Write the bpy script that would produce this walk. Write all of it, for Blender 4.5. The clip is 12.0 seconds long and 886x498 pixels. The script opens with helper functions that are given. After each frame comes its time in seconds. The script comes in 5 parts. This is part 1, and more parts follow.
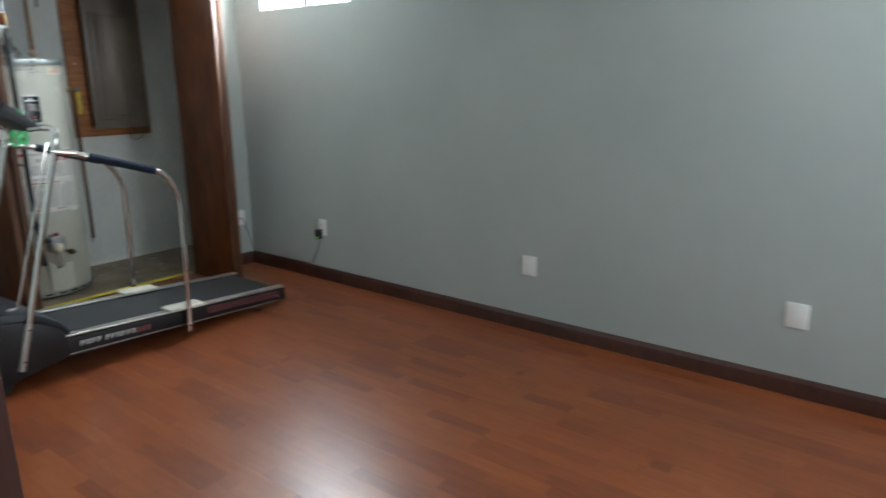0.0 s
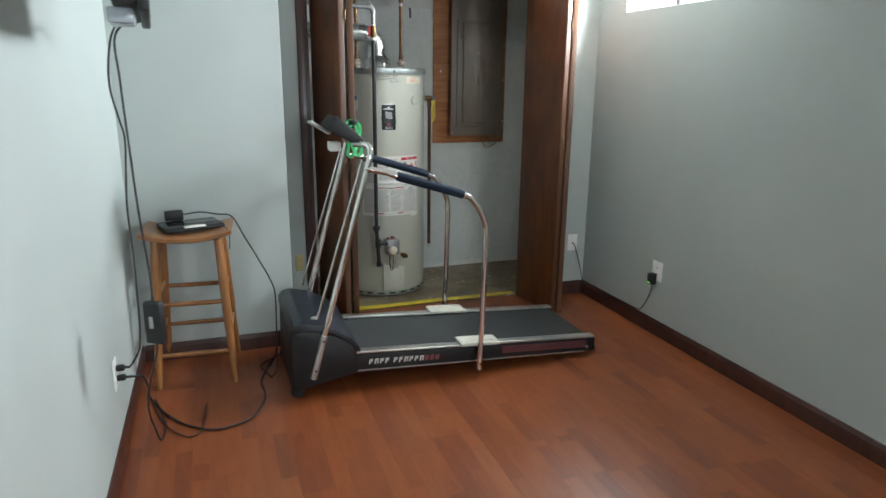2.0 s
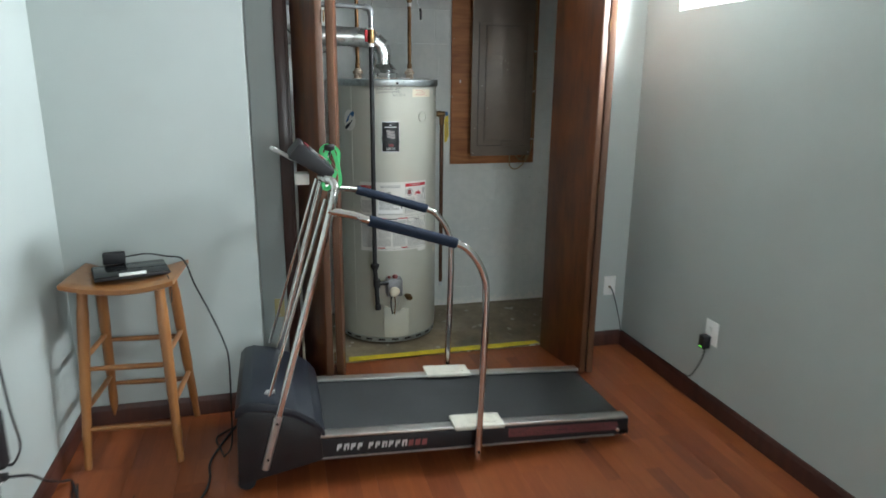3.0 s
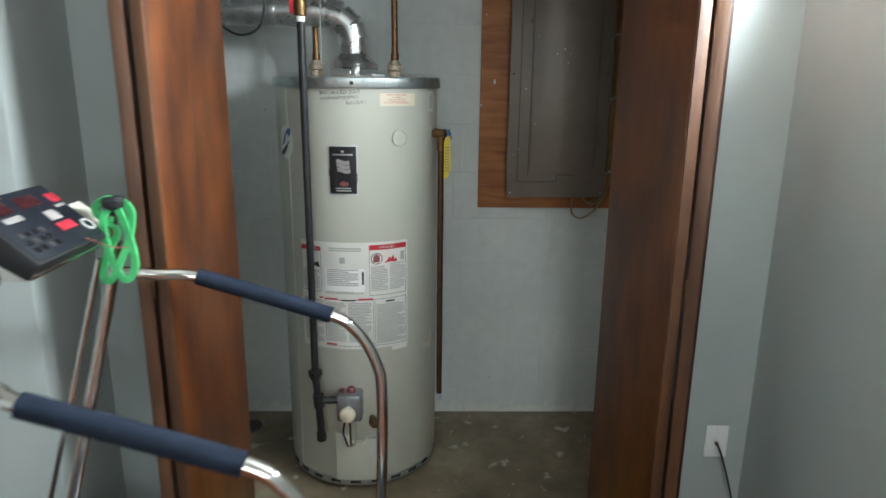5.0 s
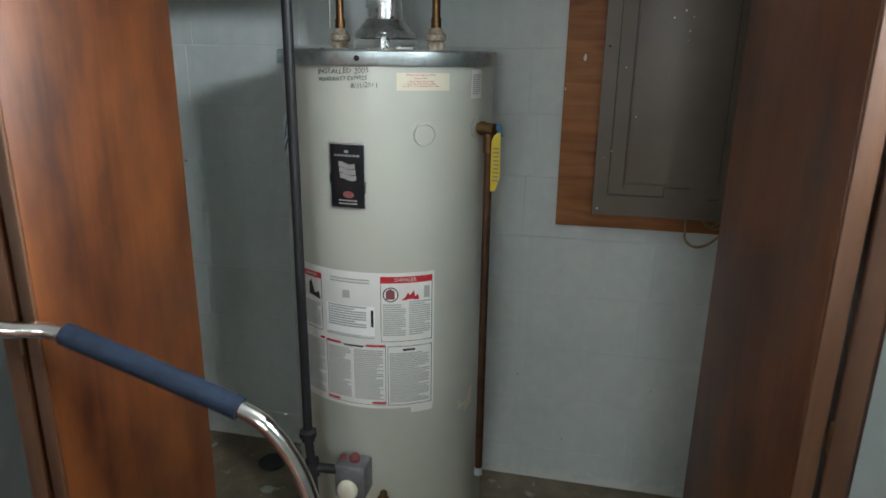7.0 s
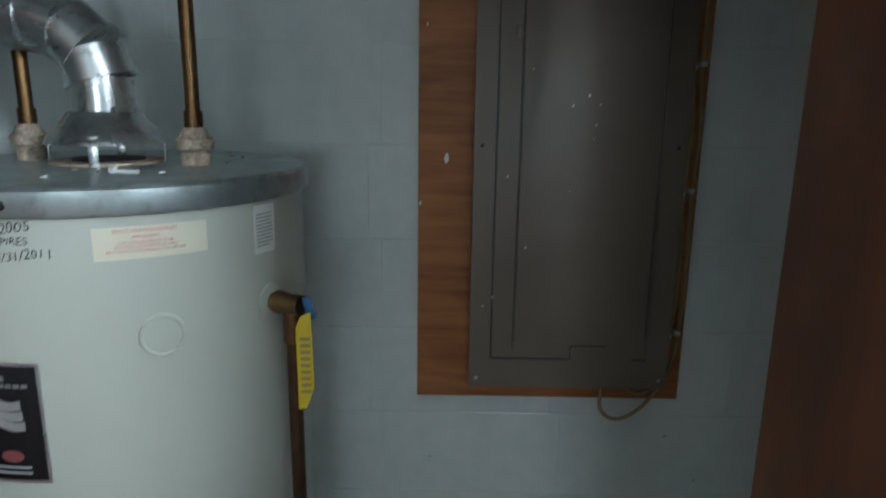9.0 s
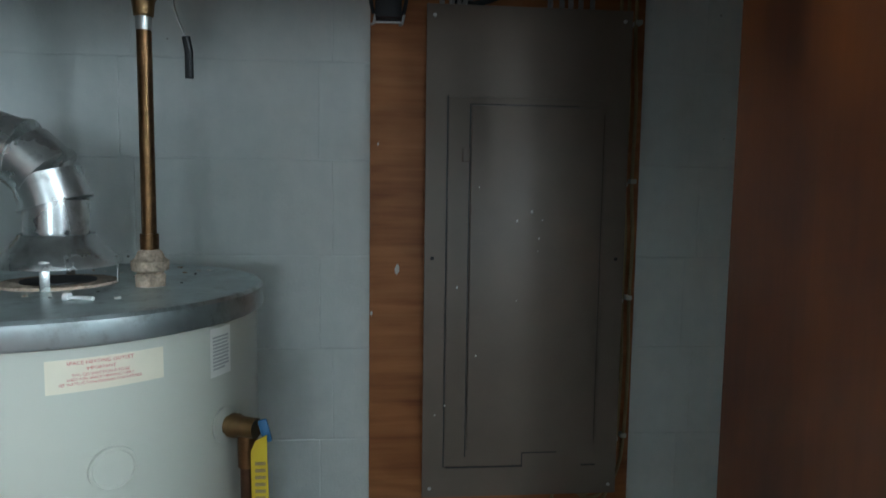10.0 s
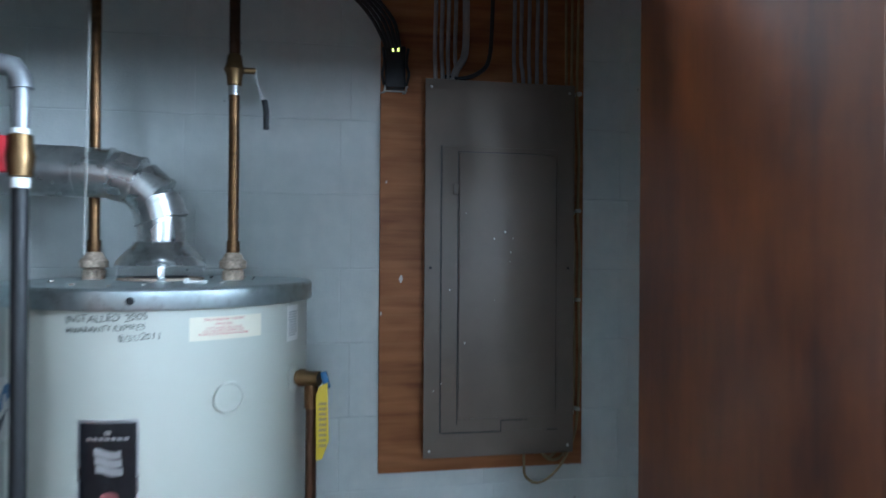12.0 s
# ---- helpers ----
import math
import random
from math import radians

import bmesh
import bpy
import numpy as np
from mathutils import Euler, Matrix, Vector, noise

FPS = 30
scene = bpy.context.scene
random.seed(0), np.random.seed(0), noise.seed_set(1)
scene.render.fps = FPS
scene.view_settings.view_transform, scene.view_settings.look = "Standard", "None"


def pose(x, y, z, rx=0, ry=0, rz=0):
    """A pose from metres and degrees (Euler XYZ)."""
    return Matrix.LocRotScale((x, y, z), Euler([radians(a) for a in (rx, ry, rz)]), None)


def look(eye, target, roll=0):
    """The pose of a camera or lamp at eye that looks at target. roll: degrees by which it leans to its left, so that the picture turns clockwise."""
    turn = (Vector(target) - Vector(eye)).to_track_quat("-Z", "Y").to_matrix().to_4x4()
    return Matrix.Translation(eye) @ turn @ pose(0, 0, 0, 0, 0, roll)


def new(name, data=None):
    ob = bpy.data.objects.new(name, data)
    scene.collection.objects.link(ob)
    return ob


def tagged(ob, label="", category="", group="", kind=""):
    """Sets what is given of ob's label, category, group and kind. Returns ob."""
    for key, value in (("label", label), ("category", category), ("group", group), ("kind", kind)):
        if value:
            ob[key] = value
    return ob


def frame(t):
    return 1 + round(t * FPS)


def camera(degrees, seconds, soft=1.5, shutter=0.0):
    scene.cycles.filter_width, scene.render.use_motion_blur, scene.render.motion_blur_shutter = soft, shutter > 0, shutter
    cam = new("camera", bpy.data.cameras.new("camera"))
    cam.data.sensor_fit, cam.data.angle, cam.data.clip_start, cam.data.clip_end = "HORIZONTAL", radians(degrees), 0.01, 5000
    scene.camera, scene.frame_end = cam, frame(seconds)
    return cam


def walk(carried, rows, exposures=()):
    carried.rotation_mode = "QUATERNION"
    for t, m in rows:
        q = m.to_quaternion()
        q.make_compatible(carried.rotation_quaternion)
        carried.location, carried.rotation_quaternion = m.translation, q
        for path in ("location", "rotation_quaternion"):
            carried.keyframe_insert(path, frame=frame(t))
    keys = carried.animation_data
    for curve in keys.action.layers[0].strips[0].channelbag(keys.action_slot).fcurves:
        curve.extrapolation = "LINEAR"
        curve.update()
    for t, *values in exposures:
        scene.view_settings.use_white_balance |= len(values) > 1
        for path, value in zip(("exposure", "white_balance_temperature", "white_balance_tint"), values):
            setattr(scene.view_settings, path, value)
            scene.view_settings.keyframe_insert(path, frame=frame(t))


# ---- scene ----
cam = camera(68.7, 12.0, 1.5, 0.5)
WATTS1, WATTS2, WATTS3 = 160.0, 85.0, 62.0
EXPOSURES = [(0.0, -0.40, 6350, 10), (1.0, -0.30, 6550, 10), (2.2, -0.15, 6550, 10), (4.5, -0.18, 6350, 8), (5.5, -0.24, 6700, 10), (6.5, -0.36, 6650, 10), (8.5, -0.80, 5800, 6), (10.5, -0.54, 5800, 4), (11.5, -0.44, 5600, 6), (12.0, -0.10, 5150, 8)]
PATH = [
    (0, (0.573, -0.129, 1.388), (-0.59, 1.42, 0.892), -0.2),
    (0.5, (0.398, -0.005, 1.405), (-0.991, 1.338, 0.89), 0.2),
    (1, (0.284, 0.142, 1.462), (-1.295, 1.248, 0.928), 0.5),
    (1.5, (0.283, 0.369, 1.496), (-1.471, 1.176, 0.972), 0.5),
    (2, (0.209, 0.546, 1.494), (-1.612, 1.192, 0.981), 0.6),
    (2.5, (-0.052, 0.786, 1.527), (-1.896, 1.362, 1.01), 0.4),
    (2.7, (-0.169, 0.88, 1.545), (-2.023, 1.425, 1.031), 0.5),
    (4.3, (-1.318, 1.574, 1.535), (-3.247, 1.758, 1.042), 0.8),
    (4.5, (-1.428, 1.666, 1.544), (-3.358, 1.818, 1.04), 0.9),
    (5, (-1.74, 1.931, 1.521), (-3.679, 1.97, 1.03), 0.6),
    (5.5, (-1.962, 2.04, 1.5), (-3.895, 1.959, 0.994), 0.6),
    (6, (-2.174, 2.117, 1.52), (-4.087, 1.896, 0.98), 0.8),
    (6.5, (-2.312, 2.184, 1.52), (-4.2, 1.838, 0.959), 0.9),
    (6.7, (-2.337, 2.228, 1.517), (-4.212, 1.815, 0.957), 0.8),
    (8.3, (-2.974, 2.1, 1.609), (-4.89, 1.905, 1.069), 1.0),
    (8.5, (-3.057, 2.145, 1.613), (-4.983, 2.009, 1.092), 0.9),
    (9, (-3.175, 2.2, 1.652), (-5.124, 2.187, 1.206), 0.8),
    (9.5, (-3.175, 2.188, 1.695), (-5.148, 2.292, 1.38), 0.7),
    (10, (-3.147, 2.172, 1.706), (-5.131, 2.347, 1.525), 0.8),
    (10.5, (-3.135, 2.154, 1.695), (-5.119, 2.382, 1.603), 0.6),
    (11, (-3.092, 2.147, 1.692), (-5.075, 2.401, 1.634), 0.6),
    (11.5, (-2.996, 2.096, 1.681), (-4.972, 2.399, 1.662), 0.5),
    (12, (-2.756, 2.001, 1.612), (-4.726, 2.347, 1.619), 0.4),
]
walk(cam, [(t, look(eye, target, roll)) for t, eye, target, roll in PATH], EXPOSURES)

# ---------------------------------------------------------------- light
world = bpy.data.worlds.new("world")
scene.world = world
world.use_nodes = True
_wn = world.node_tree
_sky = _wn.nodes.new("ShaderNodeTexSky")
_sky.sky_type = "NISHITA"
_sky.sun_disc = False
_sky.sun_elevation, _sky.sun_rotation = radians(40), radians(200)
_wn.links.new(_sky.outputs[0], _wn.nodes["Background"].inputs[0])
_wn.nodes["Background"].inputs[1].default_value = 0.12
sun = new("sun", bpy.data.lights.new("sun", "SUN"))
sun.data.energy, sun.data.angle, sun.data.color = 1.0, radians(12), (1.0, 0.97, 0.92)
sun.matrix_world = look((0, -6, 6), (0, 0, 0))


def window_light(x, y, z, w, h, watts, tilt):
    """Sky light standing in one window's opening, shining into the room; also makes the added east fill."""
    lamp = new("window_or_fill_light", bpy.data.lights.new("window_or_fill_light", "AREA"))
    lamp.data.shape, lamp.data.size, lamp.data.size_y = "RECTANGLE", w, h
    lamp.data.energy, lamp.data.color = watts, (0.86, 0.95, 1.0)
    lamp.matrix_world = look((x, y, z), (x, y - 1, z - tilt))
    return lamp


window_light(-2.940, 3.135, 2.04, 0.84, 0.32, WATTS1, 0.25)
window_light(0.45, 3.135, 2.04, 0.84, 0.32, WATTS2, 0.25)
# Added fill lamp from the unseen east end, lighting closet and walls frontally.
east_fill = window_light(0, 0, 0, 1.30, 0.86, WATTS3, 0)
east_fill.matrix_world = look((2.50, 2.10, 1.58), (0.0, 2.05, 1.50))


# ---------------------------------------------------------------- materials
def material(name):
    m = bpy.data.materials.new(name)
    m.use_nodes = True
    return m, m.node_tree.nodes, m.node_tree.links, m.node_tree.nodes["Principled BSDF"]


def _coords(nodes, links, scale=(1, 1, 1)):
    tc = nodes.new("ShaderNodeTexCoord")
    mp = nodes.new("ShaderNodeMapping")
    mp.inputs["Scale"].default_value = scale
    links.new(tc.outputs["Object"], mp.inputs["Vector"])
    return mp.outputs["Vector"]


def _noise(nodes, links, vec, scale, detail=4, rough=0.55):
    n = nodes.new("ShaderNodeTexNoise")
    n.inputs["Scale"].default_value, n.inputs["Detail"].default_value, n.inputs["Roughness"].default_value = scale, detail, rough
    links.new(vec, n.inputs["Vector"])
    return n.outputs["Fac"]


def _ramp(nodes, links, fac, stops):
    r = nodes.new("ShaderNodeValToRGB")
    while len(r.color_ramp.elements) < len(stops):
        r.color_ramp.elements.new(0.5)
    for e, (p, c) in zip(r.color_ramp.elements, stops):
        e.position, e.color = p, (*c, 1)
    links.new(fac, r.inputs["Fac"])
    return r.outputs["Color"]


def _mix(nodes, links, fac, a, b, kind="MIX"):
    m = nodes.new("ShaderNodeMix")
    m.data_type, m.blend_type = "RGBA", kind
    for key, v in ((0, fac), (6, a), (7, b)):
        if isinstance(v, (int, float)):
            m.inputs[key].default_value = v
        elif isinstance(v, tuple):
            m.inputs[key].default_value = (*v, 1)
        else:
            links.new(v, m.inputs[key])
    return m.outputs[2]


def _bump(nodes, links, bsdf, height, strength, distance):
    b = nodes.new("ShaderNodeBump")
    b.inputs["Strength"].default_value, b.inputs["Distance"].default_value = strength, distance
    links.new(height, b.inputs["Height"])
    links.new(b.outputs["Normal"], bsdf.inputs["Normal"])


def plain(name, color, rough=0.5, metal=0.0, vary=0.12, scale=6.0, fine=60.0, bump=0.15, coat=0.0):
    """A surface of one paint or stuff with blotches, fine grain and slight relief."""
    m, n, l, b = material(name)
    v = _coords(n, l)
    big, small = _noise(n, l, v, scale), _noise(n, l, v, fine, 3)
    dark = tuple(c * (1 - vary) for c in color)
    light = tuple(min(1, c * (1 + vary)) for c in color)
    col = _ramp(n, l, big, [(0.3, dark), (0.7, light)])
    col = _mix(n, l, vary * 0.6, col, _ramp(n, l, small, [(0.35, dark), (0.65, light)]))
    l.new(col, b.inputs["Base Color"])
    r = n.new("ShaderNodeMapRange")
    r.inputs["To Min"].default_value, r.inputs["To Max"].default_value = max(0.02, rough - 0.08), min(1, rough + 0.08)
    l.new(big, r.inputs["Value"])
    l.new(r.outputs[0], b.inputs["Roughness"])
    b.inputs["Metallic"].default_value = metal
    b.inputs["Coat Weight"].default_value = coat
    if bump:
        _bump(n, l, b, small, bump, 0.002)
    return m


def wood(name, dark, light, rough=0.4, grain=(30, 30, 1.5), coat=0.0, spread=0.8, figure=0.45):
    """Stained timber: stretched grain, darker streaks and broad shade changes."""
    m, n, l, b = material(name)
    v = _coords(n, l, grain)
    info = n.new("ShaderNodeObjectInfo")
    add = n.new("ShaderNodeVectorMath")
    add.operation = "ADD"
    l.new(v, add.inputs[0])
    sc = n.new("ShaderNodeVectorMath")
    sc.operation = "SCALE"
    sc.inputs[0].default_value = (7, 5, 9)
    l.new(info.outputs["Random"], sc.inputs["Scale"])
    l.new(sc.outputs[0], add.inputs[1])
    g = _noise(n, l, add.outputs[0], spread, 6, 0.65)
    broad = _noise(n, l, _coords(n, l, (2, 2, 0.7)), 4.6 if figure > 0.5 else 1.6, 4)
    col = _ramp(n, l, g, [(0.3, dark), (0.5, tuple((a + c) / 2 for a, c in zip(dark, light))), (0.68, light)])
    col = _mix(n, l, figure, col, _ramp(n, l, broad, [(0.35, dark), (0.7, light)]))
    l.new(col, b.inputs["Base Color"])
    b.inputs["Roughness"].default_value = rough
    b.inputs["Coat Weight"].default_value = coat
    b.inputs["Coat Roughness"].default_value = 0.25
    _bump(n, l, b, g, 0.12, 0.002)
    return m


def laminate_material():
    """Cherry laminate board: three strips of staggered blocks printed on each board."""
    m, n, l, b = material("cherry_laminate")
    v = _coords(n, l)
    v.node.inputs["Location"].default_value = (0, 0.096, 0)
    info = n.new("ShaderNodeObjectInfo")
    sc = n.new("ShaderNodeVectorMath")
    sc.operation = "SCALE"
    sc.inputs[0].default_value = (3.7, 0, 0)
    l.new(info.outputs["Random"], sc.inputs["Scale"])
    add = n.new("ShaderNodeVectorMath")
    l.new(v, add.inputs[0])
    l.new(sc.outputs[0], add.inputs[1])
    br = n.new("ShaderNodeTexBrick")
    br.offset, br.offset_frequency, br.squash = 0.37, 2, 1.0
    br.inputs["Scale"].default_value = 1.0
    br.inputs["Brick Width"].default_value, br.inputs["Row Height"].default_value = 0.34, 0.064
    br.inputs["Mortar Size"].default_value = 0.0005
    br.inputs["Color1"].default_value, br.inputs["Color2"].default_value = (0, 0, 0, 1), (1, 1, 1, 1)
    br.inputs["Mortar"].default_value = (0.5, 0.5, 0.5, 1)
    l.new(add.outputs[0], br.inputs["Vector"])
    block = _ramp(n, l, br.outputs["Color"], [(0.0, (0.140, 0.031, 0.012)), (0.15, (0.195, 0.046, 0.014)), (0.5, (0.234, 0.060, 0.017)), (0.85, (0.250, 0.066, 0.019)), (1.0, (0.290, 0.084, 0.027))])
    mp = n.new("ShaderNodeMapping")
    mp.inputs["Scale"].default_value = (5, 34, 10)
    l.new(add.outputs[0], mp.inputs["Vector"])
    g = _noise(n, l, mp.outputs[0], 1.0, 6, 0.6)
    col = _mix(n, l, 0.27, block, _ramp(n, l, g, [(0.28, (0.095, 0.020, 0.008)), (0.72, (0.31, 0.092, 0.032))]))
    l.new(col, b.inputs["Base Color"])
    wear = _noise(n, l, v, 2.2, 5)
    r = n.new("ShaderNodeMapRange")
    r.inputs["To Min"].default_value, r.inputs["To Max"].default_value = 0.22, 0.46
    l.new(wear, r.inputs["Value"])
    l.new(r.outputs[0], b.inputs["Roughness"])
    _bump(n, l, b, g, 0.05, 0.001)
    return m


def block_material():
    """Thick grey masonry paint over pitted concrete block, with drips and damp marks."""
    m, n, l, b = material("painted_block")
    geo = n.new("ShaderNodeNewGeometry")
    tcv = geo.outputs["Position"]
    big = _noise(n, l, tcv, 2.3, 5, 0.6)
    fine = _noise(n, l, tcv, 140, 4, 0.7)
    mid = _noise(n, l, tcv, 22, 5, 0.6)
    mp = n.new("ShaderNodeMapping")
    mp.inputs["Scale"].default_value = (1, 9, 0.8)
    l.new(tcv, mp.inputs["Vector"])
    drip = _noise(n, l, mp.outputs[0], 3.0, 4, 0.6)
    col = _ramp(n, l, big, [(0.3, (0.62, 0.66, 0.64)), (0.65, (0.75, 0.77, 0.74))])
    col = _mix(n, l, 0.10, col, _ramp(n, l, drip, [(0.35, (0.52, 0.57, 0.56)), (0.6, (0.78, 0.80, 0.77))]))
    col = _mix(n, l, 0.25, col, _ramp(n, l, mid, [(0.35, (0.60, 0.63, 0.61)), (0.65, (0.78, 0.79, 0.76))]))
    spots = _ramp(n, l, _noise(n, l, tcv, 45, 1), [(0.165, (0.25, 0.24, 0.22)), (0.19, (1, 1, 1))])
    col = _mix(n, l, 1.0, col, spots, "MULTIPLY")
    sep = n.new("ShaderNodeSeparateXYZ")
    l.new(tcv, sep.inputs[0])
    foot = n.new("ShaderNodeMapRange")
    foot.inputs["From Min"].default_value, foot.inputs["From Max"].default_value = 0.01, 0.10
    foot.inputs["To Min"].default_value, foot.inputs["To Max"].default_value = 0.62, 0.0
    l.new(sep.outputs["Z"], foot.inputs["Value"])
    bloom = n.new("ShaderNodeMath")
    bloom.operation = "ADD"
    l.new(foot.outputs[0], bloom.inputs[0])
    l.new(mid, bloom.inputs[1])
    col = _mix(n, l, _ramp(n, l, bloom.outputs[0], [(0.82, (0, 0, 0)), (0.95, (0.8, 0.8, 0.8))]), col, (0.80, 0.79, 0.74))
    l.new(col, b.inputs["Base Color"])
    b.inputs["Roughness"].default_value = 0.62
    _bump(n, l, b, fine, 0.35, 0.003)
    return m


def concrete_material():
    m, n, l, b = material("stained_concrete")
    v = _coords(n, l)
    big, mid, fine = _noise(n, l, v, 3.2, 6, 0.65), _noise(n, l, v, 14, 5), _noise(n, l, v, 120, 3)
    col = _ramp(n, l, big, [(0.3, (0.10, 0.075, 0.045)), (0.52, (0.20, 0.155, 0.10)), (0.72, (0.33, 0.28, 0.20))])
    chips = _ramp(n, l, mid, [(0.62, (0, 0, 0)), (0.68, (1, 1, 1))])
    col = _mix(n, l, chips, col, (0.42, 0.40, 0.34))
    l.new(col, b.inputs["Base Color"])
    r = n.new("ShaderNodeMapRange")
    r.inputs["To Min"].default_value, r.inputs["To Max"].default_value = 0.3, 0.75
    l.new(mid, r.inputs["Value"])
    l.new(r.outputs[0], b.inputs["Roughness"])
    _bump(n, l, b, fine, 0.3, 0.003)
    return m


def plywood_material():
    m, n, l, b = material("plywood_face")
    v = _coords(n, l, (1, 1.6, 4.2))
    warp = _noise(n, l, v, 1.6, 3)
    wv = n.new("ShaderNodeTexWave")
    wv.wave_type, wv.bands_direction = "BANDS", "Z"
    wv.inputs["Scale"].default_value, wv.inputs["Distortion"].default_value = 0.9, 16.0
    wv.inputs["Detail"].default_value, wv.inputs["Detail Scale"].default_value = 3.0, 1.4
    l.new(v, wv.inputs["Vector"])
    streak = _noise(n, l, _coords(n, l, (1, 1.5, 30)), 1.0, 6, 0.70)
    col = _ramp(n, l, streak, [(0.3, (0.19, 0.066, 0.020)), (0.5, (0.44, 0.172, 0.054)), (0.72, (0.60, 0.275, 0.105))])
    col = _mix(n, l, 0.3, col, _ramp(n, l, wv.outputs["Fac"], [(0.1, (0.17, 0.05, 0.016)), (0.9, (0.46, 0.18, 0.065))]))
    col = _mix(n, l, 0.3, col, _ramp(n, l, warp, [(0.3, (0.17, 0.05, 0.017)), (0.7, (0.36, 0.13, 0.045))]))
    l.new(col, b.inputs["Base Color"])
    b.inputs["Roughness"].default_value = 0.6
    _bump(n, l, b, streak, 0.15, 0.002)
    return m


def galvanised(name, color=(0.68, 0.69, 0.68), rough=0.24, vary=0.25):
    m, n, l, b = material(name)
    v = _coords(n, l)
    vo = n.new("ShaderNodeTexVoronoi")
    vo.inputs["Scale"].default_value = 55
    l.new(v, vo.inputs["Vector"])
    big = _noise(n, l, v, 9, 5)
    lo, hi = tuple(c * (1 - vary) for c in color), tuple(min(1, c * (1 + vary)) for c in color)
    col = _mix(n, l, 0.25, _ramp(n, l, big, [(0.3, lo), (0.7, hi)]), _ramp(n, l, vo.outputs["Distance"], [(0.0, lo), (0.8, hi)]))
    stain = _noise(n, l, v, 26, 6, 0.7)
    col = _mix(n, l, _ramp(n, l, stain, [(0.52, (0, 0, 0)), (0.72, (0.55, 0.55, 0.55))]), col, (0.16, 0.16, 0.15))
    l.new(col, b.inputs["Base Color"])
    b.inputs["Metallic"].default_value = 0.92
    r = n.new("ShaderNodeMapRange")
    r.inputs["To Min"].default_value, r.inputs["To Max"].default_value = rough - 0.08, rough + 0.16
    l.new(big, r.inputs["Value"])
    l.new(r.outputs[0], b.inputs["Roughness"])
    return m


def glow(name, color, strength):
    m, n, l, b = material(name)
    b.inputs["Base Color"].default_value = (*color, 1)
    b.inputs["Emission Color"].default_value, b.inputs["Emission Strength"].default_value = (*color, 1), strength
    return m


M = {}
M["paint"] = plain("grey_green_wall_paint", (0.43, 0.475, 0.46), 0.55, vary=0.05, scale=1.5, fine=180, bump=0.25)
M["ceiling"] = plain("white_ceiling_paint", (0.60, 0.60, 0.57), 0.8, vary=0.04, fine=90, bump=0.3)
M["laminate"] = laminate_material()
M["block"] = block_material()
M["mortar"] = plain("painted_mortar", (0.68, 0.71, 0.69), 0.7, vary=0.15, fine=120, bump=0.4)
M["concrete"] = concrete_material()
M["trim"] = wood("cherry_stained_trim", (0.030, 0.010, 0.008), (0.085, 0.028, 0.018), 0.38, coat=0.3)
M["door"] = wood("stained_lauan_door", (0.022, 0.0050, 0.0026), (0.170, 0.048, 0.0095), 0.42, grain=(13, 13, 0.7), coat=0.10, spread=1.5, figure=0.62)
M["door_edge"] = wood("worn_door_edge", (0.050, 0.019, 0.009), (0.160, 0.066, 0.026), 0.55, grain=(30, 30, 2))
M["ply"] = plywood_material()
M["jacket"] = plain("beige_enamel_jacket", (0.52, 0.525, 0.455), 0.33, vary=0.03, scale=3, fine=40, bump=0.03, coat=0.2)
M["galv"] = galvanised("galvanised_sheet")
M["galv_dull"] = galvanised("dull_galvanised_lid", (0.56, 0.62, 0.62), 0.36, 0.25)
M["copper"] = plain("tarnished_copper", (0.175, 0.095, 0.044), 0.42, 1.0, vary=0.55, scale=24, fine=80, bump=0.05)
M["copper_dark"] = plain("dark_oxidised_copper", (0.115, 0.060, 0.035), 0.45, 0.8, vary=0.35, scale=20, fine=90)
M["brass"] = plain("aged_brass", (0.20, 0.125, 0.058), 0.42, 1.0, vary=0.3, scale=20)
M["crust"] = plain("limescale_crust", (0.42, 0.33, 0.25), 0.85, vary=0.6, scale=70, fine=200, bump=0.8)
M["iron"] = plain("black_iron_pipe", (0.018, 0.018, 0.019), 0.5, 0.2, vary=0.3, scale=20, fine=120)
M["grey_pipe"] = plain("grey_galvanised_pipe", (0.28, 0.29, 0.30), 0.42, 0.7, vary=0.25, scale=20)
M["chrome"] = plain("chromed_tube", (0.72, 0.70, 0.67), 0.12, 1.0, vary=0.1, scale=8, fine=90, bump=0.01)
M["foam"] = plain("blue_grey_foam_grip", (0.014, 0.021, 0.037), 0.85, vary=0.25, scale=30, fine=220, bump=0.5)
M["foam"].node_tree.nodes["Principled BSDF"].inputs["Specular IOR Level"].default_value = 0.2
M["hood"] = plain("dark_blue_plastic_hood", (0.009, 0.012, 0.019), 0.42, vary=0.3, scale=8, fine=160, bump=0.1)
M["black"] = plain("black_plastic", (0.009, 0.009, 0.011), 0.52, vary=0.25, scale=20, fine=150, bump=0.08)
M["belt"] = plain("worn_rubber_belt", (0.024, 0.026, 0.028), 0.6, vary=0.45, scale=4, fine=120, bump=0.35)
M["alu"] = plain("brushed_aluminium_rail", (0.62, 0.62, 0.60), 0.34, 0.9, vary=0.12, scale=12, fine=150)
M["ivory"] = plain("ivory_plastic", (0.62, 0.60, 0.52), 0.45, vary=0.08, scale=25)
M["yellowed"] = plain("yellowed_plastic_plate", (0.50, 0.42, 0.20), 0.45, vary=0.08, scale=25)
M["white"] = plain("white_plastic", (0.88, 0.88, 0.86), 0.4, vary=0.03, scale=25, bump=0.02)
M["print"] = plain("silver_printed_bars", (0.55, 0.55, 0.54), 0.5, vary=0.1)
